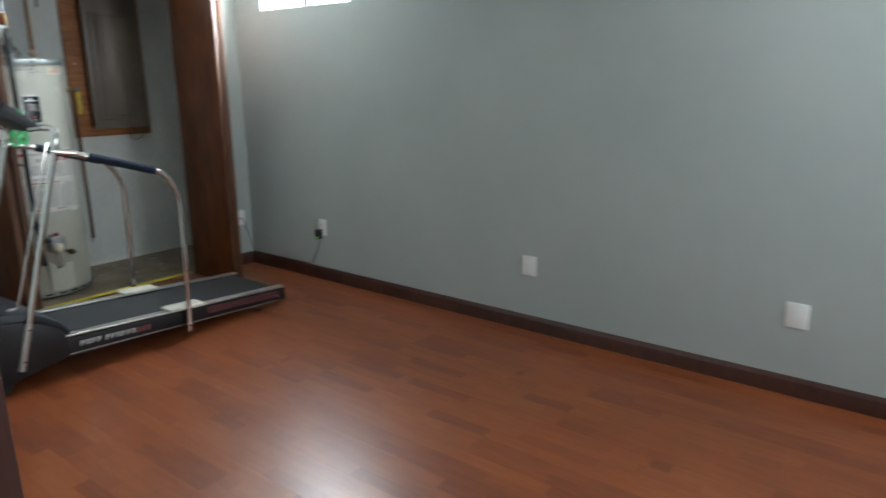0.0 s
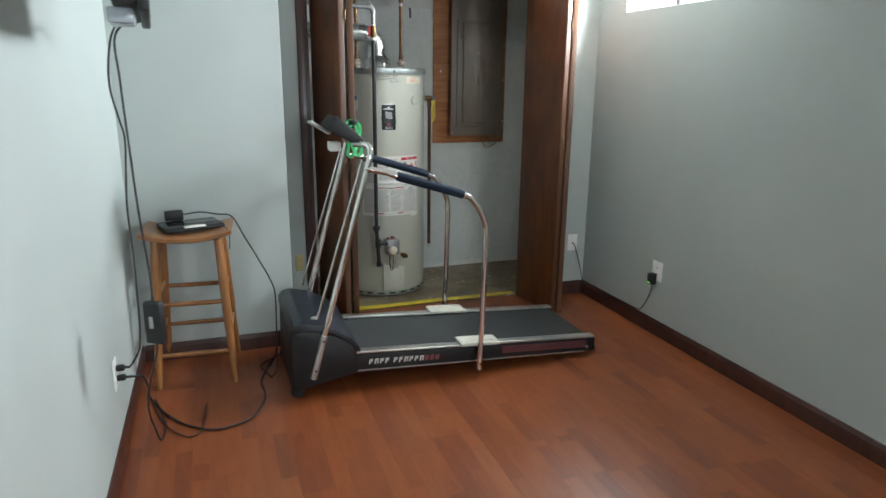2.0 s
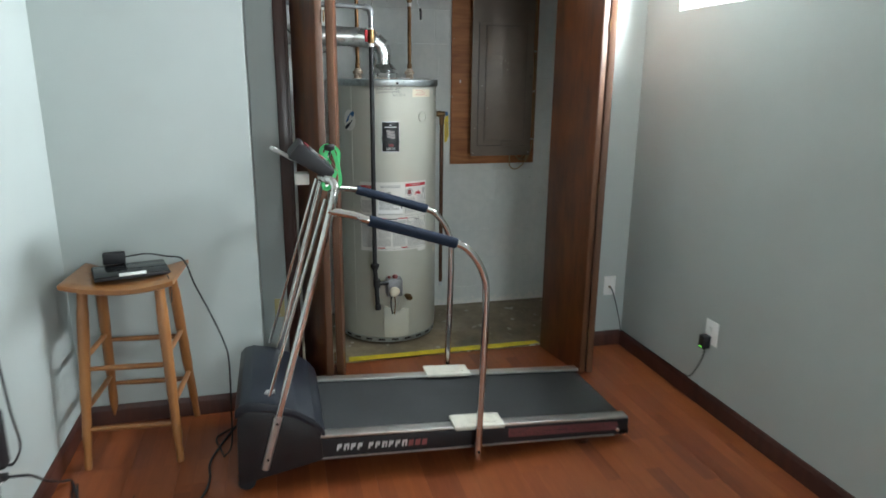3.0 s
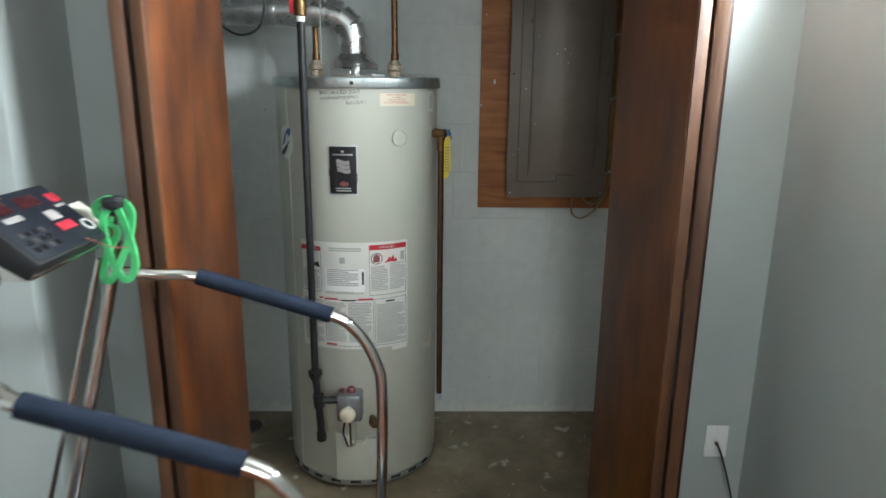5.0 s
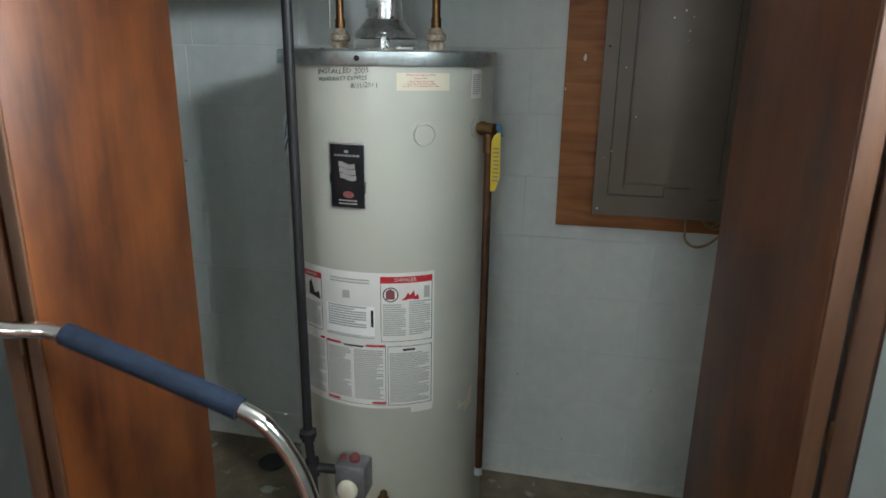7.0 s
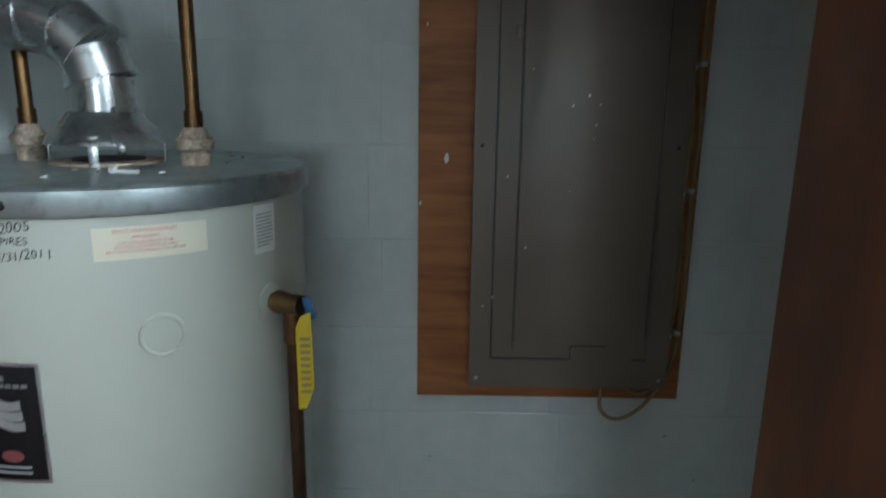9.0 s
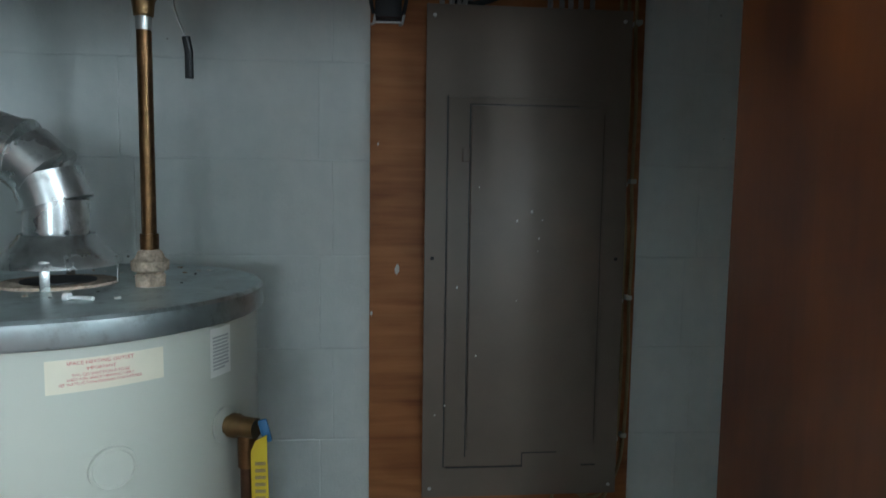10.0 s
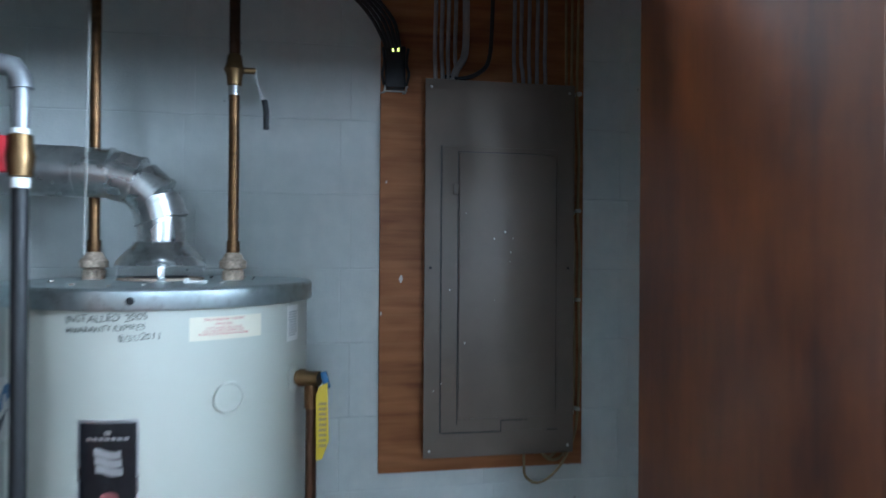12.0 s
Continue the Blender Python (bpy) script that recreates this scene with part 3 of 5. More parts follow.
HWD = 0.265
for s in (1, -1):
    xa, xb = s * (HWD - 0.022), s * HWD
    prof = [(Y0 - 0.10, dz(Y0) - 0.095), (Y1, ZB - 0.075), (Y1 + 0.006, ZB - 0.07), (Y1 + 0.006, ZB - 0.004), (Y1, ZB), (Y0 - 0.10, dz(Y0))]
    side = part("side_rail", prism(prof, "x", min(xa, xb), max(xa, xb), bevel=0.003), "black", tm)
    top = [(Y0 - 0.02, dz(Y0) + 0.002), (Y1, ZB + 0.002), (Y1, ZB + 0.013), (Y0 - 0.02, dz(Y0) + 0.013)]
    part("foot_rail", prism(top, "x", min(s * (HWD - 0.045), s * (HWD + 0.004)), max(s * (HWD - 0.045), s * (HWD + 0.004)), bevel=0.003), "alu", tm, "brushed aluminium foot rail")
    xf = s * (HWD + 0.0015)
    low = [(Y0, dz(Y0) - 0.090), (Y1 - 0.06, ZB - 0.073), (Y1 - 0.06, ZB - 0.069), (Y0, dz(Y0) - 0.086)]
    part("lower_lip", prism(low, "x", min(s * HWD, s * (HWD + 0.004)), max(s * HWD, s * (HWD + 0.004))), "alu", side, "bright lower edge strip")
    for k in range(4):
        o = -0.020 - 0.0105 * k
        st = [(1.90, dz(1.90) + o), (Y1 - 0.05 + 0.012 * (k % 2), dz(Y1 - 0.05) + o), (Y1 - 0.05, dz(Y1 - 0.05) + o + 0.005), (1.90, dz(1.90) + o + 0.005)]
        part("stripe", prism(st, "x", min(s * HWD, xf), max(s * HWD, xf)), "maroon", side, "thin maroon stripe")
    rnd = random.Random(5)
    y = 1.185
    for k in range(11):
        w = 0.023 if k != 4 else 0.012
        if k != 4:
            z0 = dz(y) - 0.059
            mark = [(y, z0), (y + 0.008, z0), (y + 0.010, z0 + 0.010), (y + w - 0.004, z0 + 0.010), (y + w, z0 + 0.026), (y + 0.005, z0 + 0.026)]
            if k % 3 == 1:
                mark = [(y, z0), (y + 0.009, z0), (y + 0.012, z0 + 0.017), (y + w - 0.006, z0 + 0.017), (y + w - 0.008, z0), (y + w - 0.002, z0), (y + w + 0.002, z0 + 0.026), (y + 0.005, z0 + 0.026)]
            if s > 0:
                part("badge_bar", prism(mark, "x", s * HWD, xf), "print", side, "silver lettering-sized bar")
        y += w + 0.004
    if s > 0:
        for k in range(3):
            z0 = dz(y) - 0.060
            part("badge_bar", prism([(y, z0), (y + 0.020, z0), (y + 0.024, z0 + 0.026), (y + 0.004, z0 + 0.026)], "x", s * HWD, xf), "maroon", side, "maroon lettering-sized bar")
            y += 0.028
    # step-on pads beside the belt
    pad = [(1.66, dz(1.66) + 0.011), (1.87, dz(1.87) + 0.011), (1.875, dz(1.87) + 0.026), (1.86, dz(1.86) + 0.030), (1.67, dz(1.67) + 0.030), (1.655, dz(1.66) + 0.026)]
    part("step_pad", prism(pad, "x", min(s * (HWD - 0.07), s * (HWD + 0.035)), max(s * (HWD - 0.07), s * (HWD + 0.035)), bevel=0.006), "ivory", tm, "off-white plastic step pad")
    part("pad_grip", box(min(s * (HWD - 0.05), s * (HWD + 0.012)), max(s * (HWD - 0.05), s * (HWD + 0.012)), 1.69, 1.84, dz(1.76) + 0.026, dz(1.76) + 0.0325, 0.002), "ivory", tm)
part("deck", prism([(Y0 - 0.08, dz(Y0) - 0.04), (Y1 - 0.02, ZB - 0.04), (Y1 - 0.02, ZB - 0.012), (Y0 - 0.08, dz(Y0) - 0.012)], "x", -HWD + 0.022, HWD - 0.022), "black", tm)
part("belt", prism([(Y0 - 0.06, dz(Y0) - 0.010), (Y1 - 0.03, ZB - 0.010), (Y1 - 0.004, ZB - 0.022), (Y1 + 0.004, ZB - 0.045), (Y1 + 0.006, ZB - 0.043), (Y1 + 0.002, ZB - 0.014), (Y1 - 0.028, ZB + 0.002), (Y0 - 0.06, dz(Y0) + 0.002)], "x", -HWD + 0.045, HWD - 0.045), "belt", tm, "worn dusty rubber running belt")
part("rear_cap", prism([(Y1 - 0.03, ZB - 0.078), (Y1 + 0.012, ZB - 0.074), (Y1 + 0.012, ZB - 0.050), (Y1 - 0.03, ZB - 0.050)], "x", -HWD, HWD, bevel=0.004), "black", tm)
for s in (1, -1):
    part("rear_foot", tube([(s * (HWD - 0.02), 2.23, ZB - 0.06), (s * (HWD - 0.02), 2.245, 0.005), (s * (HWD - 0.02), 2.275, 0.005), (s * (HWD - 0.02), 2.29, ZB - 0.06)], 0.004, 8), "chrome", tm, "bent wire foot")
    part("bolt", lathe([(0, 0), (0.008, 0), (0.008, 0.004), (0, 0.006)], 10, turn=Matrix.Rotation(s * math.pi / 2, 4, "Y"), at=(s * HWD, 2.41, ZB - 0.05)), "galv", tm)
# motor hood: a wedge that rises to the front, with a lower apron
base = [(0.812, 0.035), (1.135, 0.100), (1.130, 0.215), (1.105, 0.255), (1.03, 0.300), (0.95, 0.332), (0.86, 0.345), (0.822, 0.325)]
part("motor_housing", prism(base, "x", -0.270, 0.270, bevel=0.008), "black", tm, "black lower motor housing")
cover = [(0.815, 0.318), (0.818, 0.352), (0.838, 0.376), (0.875, 0.384), (0.96, 0.366), (1.04, 0.330), (1.105, 0.285), (1.135, 0.245), (1.145, 0.212), (1.134, 0.209), (1.105, 0.250), (1.03, 0.298), (0.95, 0.330), (0.86, 0.343), (0.826, 0.325)]
part("motor_cover", prism(cover, "x", -0.276, 0.276, bevel=0.003), "hood", tm, "dark blue-grey plastic motor cover")
part("cover_sticker", box(0.17, 0.185, 0.93, 0.965, 0.366, 0.3755, 0.0005, bm=box(0.19, 0.20, 0.925, 0.955, 0.368, 0.3775, 0.0005)), "grey_ink", tm, "scuffed pale sticker")
for s in (1, -1):
    part("front_wheel", lathe([(0, -0.012), (0.03, -0.012), (0.034, -0.006), (0.034, 0.006), (0.03, 0.012), (0, 0.012)], 20, turn=Matrix.Rotation(math.pi / 2, 4, "Y"), at=(s * 0.24, 0.842, 0.034)), "black", tm)
RX = 0.276
for s in (1, -1):
    x = s * RX
    xt = s * 0.245
    post = [(x, 0.918, 0.115), (x, 1.069, 0.65), (x, 1.182, 1.05), (x, 1.205, 1.135), (s * 0.268, 1.212, 1.172), (s * 0.245, 1.205, 1.192), (s * 0.20, 1.185, 1.195), (s * 0.10, 1.175, 1.185)]
    part("upright", tube(post, 0.0145, 14, smooth=6), "chrome", tm, "chromed steel upright tube")
    part("upright_sleeve", tube([(x, 0.914, 0.102), (x, 0.974, 0.315)], 0.0162, 14), "alu", tm)
    part("brace", tube([(s * 0.262, 0.945, 0.395), (s * 0.252, 1.178, 1.13)], 0.006, 10), "chrome", tm, "thin steel brace rod")
    xr = 0.302 if s > 0 else -0.350
    o, u = (-0.014, 0.012) if s > 0 else (0.022, 0.016)
    rail = [(x, 1.185, 1.092), ((x + xr) / 2, 1.28, 1.064 + u * 0.7), (xr, 1.355 + o, 1.039 + u), (xr, 1.645 + o, 0.950 + u), (xr, 1.722 + o, 0.903 + u), (xr, 1.772 + o, 0.818 + u), (xr, 1.786 + o, 0.715 + u), (xr, 1.780 + o, 0.40), (xr, 1.768 + o, 0.05)]
    part("handrail", tube(rail, 0.0145, 14, smooth=7), "chrome", tm, "bent chrome handrail")
    part("grip", tube([(xr, 1.345 + o, 1.042 + u), (xr, 1.352 + o, 1.040 + u), (xr, 1.50 + o, 0.995 + u), (xr, 1.650 + o, 0.948 + u), (xr, 1.657 + o, 0.945 + u)], 0.0205, 16, smooth=3), "foam", tm, "blue-grey foam hand grip")
    part("rail_foot", tube([(xr, 1.773 + o, 0.18), (xr, 1.768 + o, 0.045)], 0.0160, 14), "chrome", tm)
    for q in ((xr + s * 0.015, 1.769 + o, 0.075), (x + s * 0.015, 0.927, 0.145), (x + s * 0.015, 0.968, 0.29)):
        part("bolt", lathe([(0, 0), (0.006, 0), (0.005, 0.003), (0, 0.004)], 10, turn=Matrix.Rotation(s * math.pi / 2, 4, "Y"), at=q), "iron", tm)
# console, tilted to face the runner
cm = Matrix.Translation((-0.070, 1.150, 1.232)) @ Matrix.Rotation(radians(-40), 4, "X")
console_body = prism([(-0.085, -0.040), (-0.085, 0.030), (0.085, 0.030), (0.085, -0.014)], "x", -0.125, 0.125, bevel=0.006)
bmesh.ops.transform(console_body, matrix=cm, verts=console_body.verts)
console = part("console", console_body, "black", tm, "black control console with printed keys")
part("face_plate", box(-0.118, 0.118, -0.078, 0.078, 0.029, 0.0325, 0.001, turn=cm), "hood", console)
for x0, x1, y0, y1, mt in ((-0.116, -0.086, -0.055, -0.030, "key_red"), (-0.070, -0.018, 0.018, 0.040, "key_red"), (-0.060, -0.024, -0.016, 0.010, "cable_grey"), (0.035, 0.088, -0.026, -0.012, "cable_grey"), (-0.110, -0.080, -0.024, -0.016, "cable_grey"), (0.035, 0.090, -0.064, -0.034, "maroon_glass"), (-0.055, 0.010, -0.064, -0.034, "maroon_glass"), (0.03, 0.105, -0.075, -0.071, "grey_ink")):
    part("key", box(x0, x1, y0, y1, 0.032, 0.0345, 0.001, turn=cm), mt, console)
for i in range(4):
    for j in range(3):
        part("key", box(0.020 + i * 0.022, 0.034 + i * 0.022, 0.012 + j * 0.019, 0.024 + j * 0.019, 0.032, 0.0338, 0.0006, turn=cm), "label_black" if (i + j) % 3 else "panel_dark", console)
part("stop_ring", lathe([(0.010, 0.0), (0.016, 0.0), (0.016, 0.003), (0.010, 0.003)], 20, turn=cm @ Matrix.Translation((-0.100, 0.045, 0.032))), "grey_ink", console)
part("lower_lip", box(-0.122, 0.122, 0.082, 0.088, -0.008, 0.006, 0.002, turn=cm), "chrome", console, "polished front edge of the console")
part("console_bracket", box(-0.215, -0.118, -0.030, 0.075, 0.004, 0.009, 0.002, turn=cm), "ivory", tm, "white plastic side bracket")
part("console_bracket", box(-0.13, -0.05, 1.085, 1.14, 1.135, 1.18, 0.006), "paper", tm, "white plastic rear bracket")
part("key_knob", lathe([(0, 0), (0.012, 0), (0.013, 0.012), (0.024, 0.02), (0.026, 0.034), (0.020, 0.042), (0, 0.044)], 20, at=(-0.232, 1.235, 1.235)), "black", tm, "black clamp knob")
part("key_stem", tube([(-0.232, 1.225, 1.19), (-0.232, 1.235, 1.24)], 0.008, 10), "chrome", tm)


def strap(pts, width, thick, bm=None):
    """A flat webbing strap whose width lies along x."""
    line = spline(pts, 6)
    own = bmesh.new()
    vs = []
    for i, q in enumerate(line):
        d = (line[min(i + 1, len(line) - 1)] - line[max(i - 1, 0)]).normalized()
        n = d.cross(Vector((1, 0, 0))).normalized() * thick / 2
        w = Vector((width / 2, 0, 0))
        vs.append([own.verts.new(q + a) for a in (w + n, w - n, -w - n, -w + n)])
    for a, b in zip(vs, vs[1:]):
        for k in range(4):
            own.faces.new((a[k], a[(k + 1) % 4], b[(k + 1) % 4], b[k]))
    own.faces.new(vs[0])
    own.faces.new(vs[-1][::-1])
    return join(bm, own)


solid("wrist_strap", strap([(TX - 0.226, 1.238, 1.266), (TX - 0.216, 1.215, 1.225), (TX - 0.212, 1.222, 1.16), (TX - 0.206, 1.243, 1.108), (TX - 0.206, 1.262, 1.096), (TX - 0.211, 1.277, 1.125), (TX - 0.217, 1.270, 1.18), (TX - 0.222, 1.252, 1.24), (TX - 0.226, 1.238, 1.266)], 0.009, 0.015, bm=strap([(TX - 0.232, 1.262, 1.262), (TX - 0.225, 1.275, 1.235), (TX - 0.215, 1.262, 1.17), (TX - 0.205, 1.235, 1.11), (TX - 0.205, 1.222, 1.092), (TX - 0.21, 1.205, 1.10), (TX - 0.222, 1.213, 1.15), (TX - 0.23, 1.235, 1.20), (TX - 0.22, 1.20, 1.245), (TX - 0.225, 1.222, 1.272), (TX - 0.232, 1.262, 1.262)], 0.008, 0.015)), "green", "green fabric safety strap looped over the treadmill knob", "strap")
solid("safety_cord", tube([(TX - 0.10, 1.235, 1.215), (TX - 0.15, 1.255, 1.185), (TX - 0.20, 1.262, 1.17), (TX - 0.22, 1.275, 1.165), (TX - 0.235, 1.26, 1.195), (TX - 0.232, 1.24, 1.225)], 0.0013, 6, smooth=6), "maroon", "thin red safety cord tied round the strap", "cord")
rc = thing("remote_control", (-3.06, 1.062, 1.240), "grey remote control with dark keys resting on the console", "remote control", rz=14)
rcm = Matrix.Rotation(radians(-30), 4, "X")
part("body", box(-0.022, 0.022, -0.075, 0.045, -0.008, 0.008, 0.004, turn=rcm), "print", rc)
for i in range(3):
    for j in range(7):
        part("key", box(-0.016 + i * 0.0125, -0.008 + i * 0.0125, -0.066 + j * 0.0145, -0.058 + j * 0.0145, 0.0075, 0.0105, 0.001, turn=rcm), "ink", rc)


# ---------------------------------------------------------------- water heater: labels and fittings
L = lambda x, y, z: (x - HX, y - HY, z)
rnd = random.Random(3)
sticker = part("rating_badge", patch(arc(1.585), arc(1.684), 1.152, 1.322, 0.0006), "silver", heater, "black rating badge with silver border")
part("badge_field", patch(arc(1.589), arc(1.680), 1.157, 1.317, 0.0012), "label_black", sticker)
bw = arc(1.634)
for k in range(7):
    part("badge_mark", patch(bw - 0.034 + k * 0.0100, bw - 0.0262 + k * 0.0100, 1.2875, 1.2925, 0.0018), "silver", sticker)
part("badge_mark", patch(bw - 0.005, bw + 0.005, 1.2965, 1.3035, 0.0018), "silver", sticker)
for k in range(3):
    top = [(bw - 0.022 + 0.0055 * i + 0.0015 * k, 1.2735 - 0.0145 * k + 0.0022 * math.sin(0.8 * i + 0.6) - 0.0006 * i) for i in range(9)]
    part("badge_flag", wrap(prism(top + [(a, b - 0.0128) for a, b in reversed(top)], "x", 0.0018, 0.0022), HR), "cable_grey", sticker, "pale waving stripe")
spot = [(bw + 0.003 + 0.0155 * math.cos(t * math.pi / 8), 1.191 + 0.0088 * math.sin(t * math.pi / 8)) for t in range(16)]
part("badge_spot", wrap(prism(spot, "x", 0.0018, 0.0022), HR), "maroon", sticker, "dark red oval mark")
for z in (1.174, 1.166):
    part("badge_print", patch(bw - 0.024, bw + 0.026, z, z + 0.003, 0.0018), "grey_ink", sticker)

sheet = part("warning_sheet", patch(arc(1.468), arc(1.847), 0.588, 0.985, 0.0006), "paper", heater, "white and red safety instruction sheet")
# upper row: safety pictures, rating data, danger notice
for y0, y1, z0, z1 in ((1.470, 1.545, 0.800, 0.965), (1.716, 1.842, 0.790, 0.975)):
    for a, b, c, d in ((y0, y1, z0, z0 + 0.0012), (y0, y0 + 0.0012, z0, z1), (y1 - 0.0012, y1, z0, z1)):
        part("frame_line", patch(arc(a), arc(b), c, d, 0.0011), "ink", sheet)
part("danger_band", patch(arc(1.716), arc(1.842), 0.957, 0.975, 0.0013), "red", sheet, "red band with white capital letters")
part("danger_word", wrapped_text("DANGER", arc(1.779), 0.966, 0.0105, 0, 0.0020), "paper", sheet)
part("danger_band", patch(arc(1.470), arc(1.545), 0.950, 0.966, 0.0013), "red", sheet, "red band")
part("danger_word", wrapped_text("DANGER", arc(1.510), 0.958, 0.0085, 0, 0.0020), "paper", sheet)
ring = [(0.021 * math.cos(2 * math.pi * k / 20), 0.021 * math.sin(2 * math.pi * k / 20)) for k in range(20)]
own = bmesh.new()
ro = [own.verts.new((0.0016, a + arc(1.742), b + 0.925)) for a, b in ring]
ri = [own.verts.new((0.0016, a * 0.86 + arc(1.742), b * 0.86 + 0.925)) for a, b in ring]
for k in range(20):
    own.faces.new((ro[k], ro[(k + 1) % 20], ri[(k + 1) % 20], ri[k]))
part("ban_ring", wrap(own, HR), "ink", sheet)
part("can_picture", wrap(prism([(arc(1.730), 0.912), (arc(1.752), 0.912), (arc(1.752), 0.934), (arc(1.742), 0.942), (arc(1.730), 0.934)], "x", 0.0014, 0.0018), HR), "maroon", sheet)
part("flame_picture", wrap(prism([(arc(1.768), 0.909), (arc(1.812), 0.909), (arc(1.808), 0.925), (arc(1.802), 0.918), (arc(1.799), 0.936), (arc(1.790), 0.922), (arc(1.785), 0.930), (arc(1.778), 0.917)], "x", 0.0014, 0.0018), HR), "red", sheet, "red flame drawing")
part("tank_picture", patch(arc(1.823), arc(1.836), 0.912, 0.945, 0.0014), "grey_ink", sheet)
part("flame_picture", wrap(prism([(arc(1.500), 0.898), (arc(1.540), 0.890), (arc(1.535), 0.912), (arc(1.520), 0.905), (arc(1.508), 0.942), (arc(1.500), 0.930)], "x", 0.0014, 0.0018), HR), "ink", sheet, "black flame drawing")
part("rating_field", patch(arc(1.560), arc(1.700), 0.806, 0.890, 0.0011), "white", sheet, "pale data plate field")
for y0, y1, z0, z1, pitch in ((1.722, 1.780, 0.800, 0.898, 0.0062), (1.787, 1.838, 0.800, 0.905, 0.0062), (1.475, 1.540, 0.806, 0.880, 0.0065), (1.566, 1.680, 0.820, 0.888, 0.0070), (1.575, 1.690, 0.948, 0.966, 0.008), (1.560, 1.700, 0.792, 0.806, 0.005)):
    part("small_print", rows_of_print(rnd, arc(y0), arc(y1), z0, z1, pitch, 0.0016), "grey_ink", sheet)
part("barcode", patch(arc(1.690), arc(1.697), 0.832, 0.880, 0.0016), "ink", sheet)
part("seal", patch(arc(1.612), arc(1.632), 0.910, 0.932, 0.0014), "grey_ink", sheet)
# lower row
for y0, y1 in ((1.556, 1.728), (1.733, 1.842)):
    for a, b, c, d in ((y0, y1, 0.598, 0.5992), (y0, y1, 0.775, 0.7762), (y0, y0 + 0.0012, 0.598, 0.776), (y1 - 0.0012, y1, 0.598, 0.776)):
        part("frame_line", patch(arc(a), arc(b), c, d, 0.0011), "ink", sheet)
for a, b, z in ((1.556, 1.602, 0.774), (1.675, 1.728, 0.774), (1.556, 1.595, 0.602), (1.690, 1.728, 0.602), (1.535, 1.550, 0.776)):
    part("red_rule", patch(arc(a), arc(b), z, z + 0.0065, 0.0014), "red", sheet)
part("heading", patch(arc(1.612), arc(1.668), 0.771, 0.776, 0.0014), "ink", sheet)
part("heading", patch(arc(1.772), arc(1.802), 0.762, 0.768, 0.0014), "ink", sheet)
for y0, y1, z0, z1, pitch in ((1.561, 1.632, 0.612, 0.764, 0.0060), (1.640, 1.722, 0.612, 0.764, 0.0058), (1.738, 1.838, 0.604, 0.756, 0.0054), (1.475, 1.550, 0.604, 0.770, 0.0058)):
    part("small_print", rows_of_print(rnd, arc(y0), arc(y1), z0, z1, pitch, 0.0016), "grey_ink", sheet)
part("sheet_tail", patch(arc(1.792), arc(1.845), 0.572, 0.592, 0.0009), "paper", heater)

for text, y, z, hgt, sl in (("INSTALLED 2005", 1.628, 1.494, 0.0135, 0.03), ("WARRANTY EXPIRES", 1.626, 1.476, 0.0100, 0.05), ("8/31/2011", 1.684, 1.461, 0.0120, 0.08)):
    part("marker_writing", wrapped_text(text, arc(y), z, hgt, sl, 0.0012, 0.14), "ink", heater, "handwritten black marker note")
outlet_label = part("outlet_label", patch(arc(1.760), arc(1.874), 1.450, 1.492, 0.0006), "cream", heater, "cream label with red print")
for text, z, hgt in (("SPACE HEATING OUTLET", 1.4865, 0.0048), ("IMPORTANT", 1.4785, 0.0042), ("THIS CONNECTION IS TO BE", 1.4715, 0.0036), ("USED FOR SPACE HEATING ONLY", 1.4660, 0.0036), ("SEE INSTRUCTION MANUAL FOR DETAILS", 1.4605, 0.0036)):
    part("red_print", wrapped_text(text, arc(1.815), z, hgt, 0, 0.0014), "red", outlet_label)
code = part("serial_label", patch(0.322, 0.368, 1.428, 1.500, 0.0006), "paper", heater, "small white serial label")
part("serial_print", rows_of_print(rnd, 0.327, 0.363, 1.434, 1.488, 0.0052, 0.0012), "grey_ink", code)
for y, r in ((1.823, 0.030),):
    m = Matrix.Rotation(arc(y) / HR, 4, "Z") @ Matrix.Translation((HR, 0, 1.343)) @ Matrix.Rotation(math.pi / 2, 4, "Y")
    part("knockout_cap", lathe([(0, 0.003), (r * 0.8, 0.003), (r * 0.86, 0.0055), (r * 0.97, 0.005), (r, -0.003)], 32, turn=m), "jacket", heater, "round plastic knockout cap")
oval = [(arc(1.424) + 0.043 * math.cos(2 * math.pi * k / 28), 1.322 + 0.058 * math.sin(2 * math.pi * k / 28)) for k in range(28)]
rating = part("oval_sticker", wrap(prism([(a, b) for a, b in oval], "x", 0.0018, 0.0024), HR), "paper", heater, "oval blue and white sticker")
for (k0, k1), tint in (((1, 14), "blue"), ((16, 27), "hood")):
    field = [(arc(1.424) + 0.035 * math.cos(2 * math.pi * (k - 2.5) / 28), 1.322 + 0.050 * math.sin(2 * math.pi * (k + 1.5) / 28)) for k in range(k0, k1 + 1)]
    part("sticker_field", wrap(prism(field, "x", 0.0026, 0.0031), HR), tint, rating)
part("tape_scrap", wrap(prism([(arc(1.905), 0.565), (arc(1.935), 0.590), (arc(1.934), 0.535), (arc(1.920), 0.520), (arc(1.922), 0.545), (arc(1.907), 0.535)], "x", 0.0004, 0.0008), HR), "cream", heater, "torn scrap of tape")

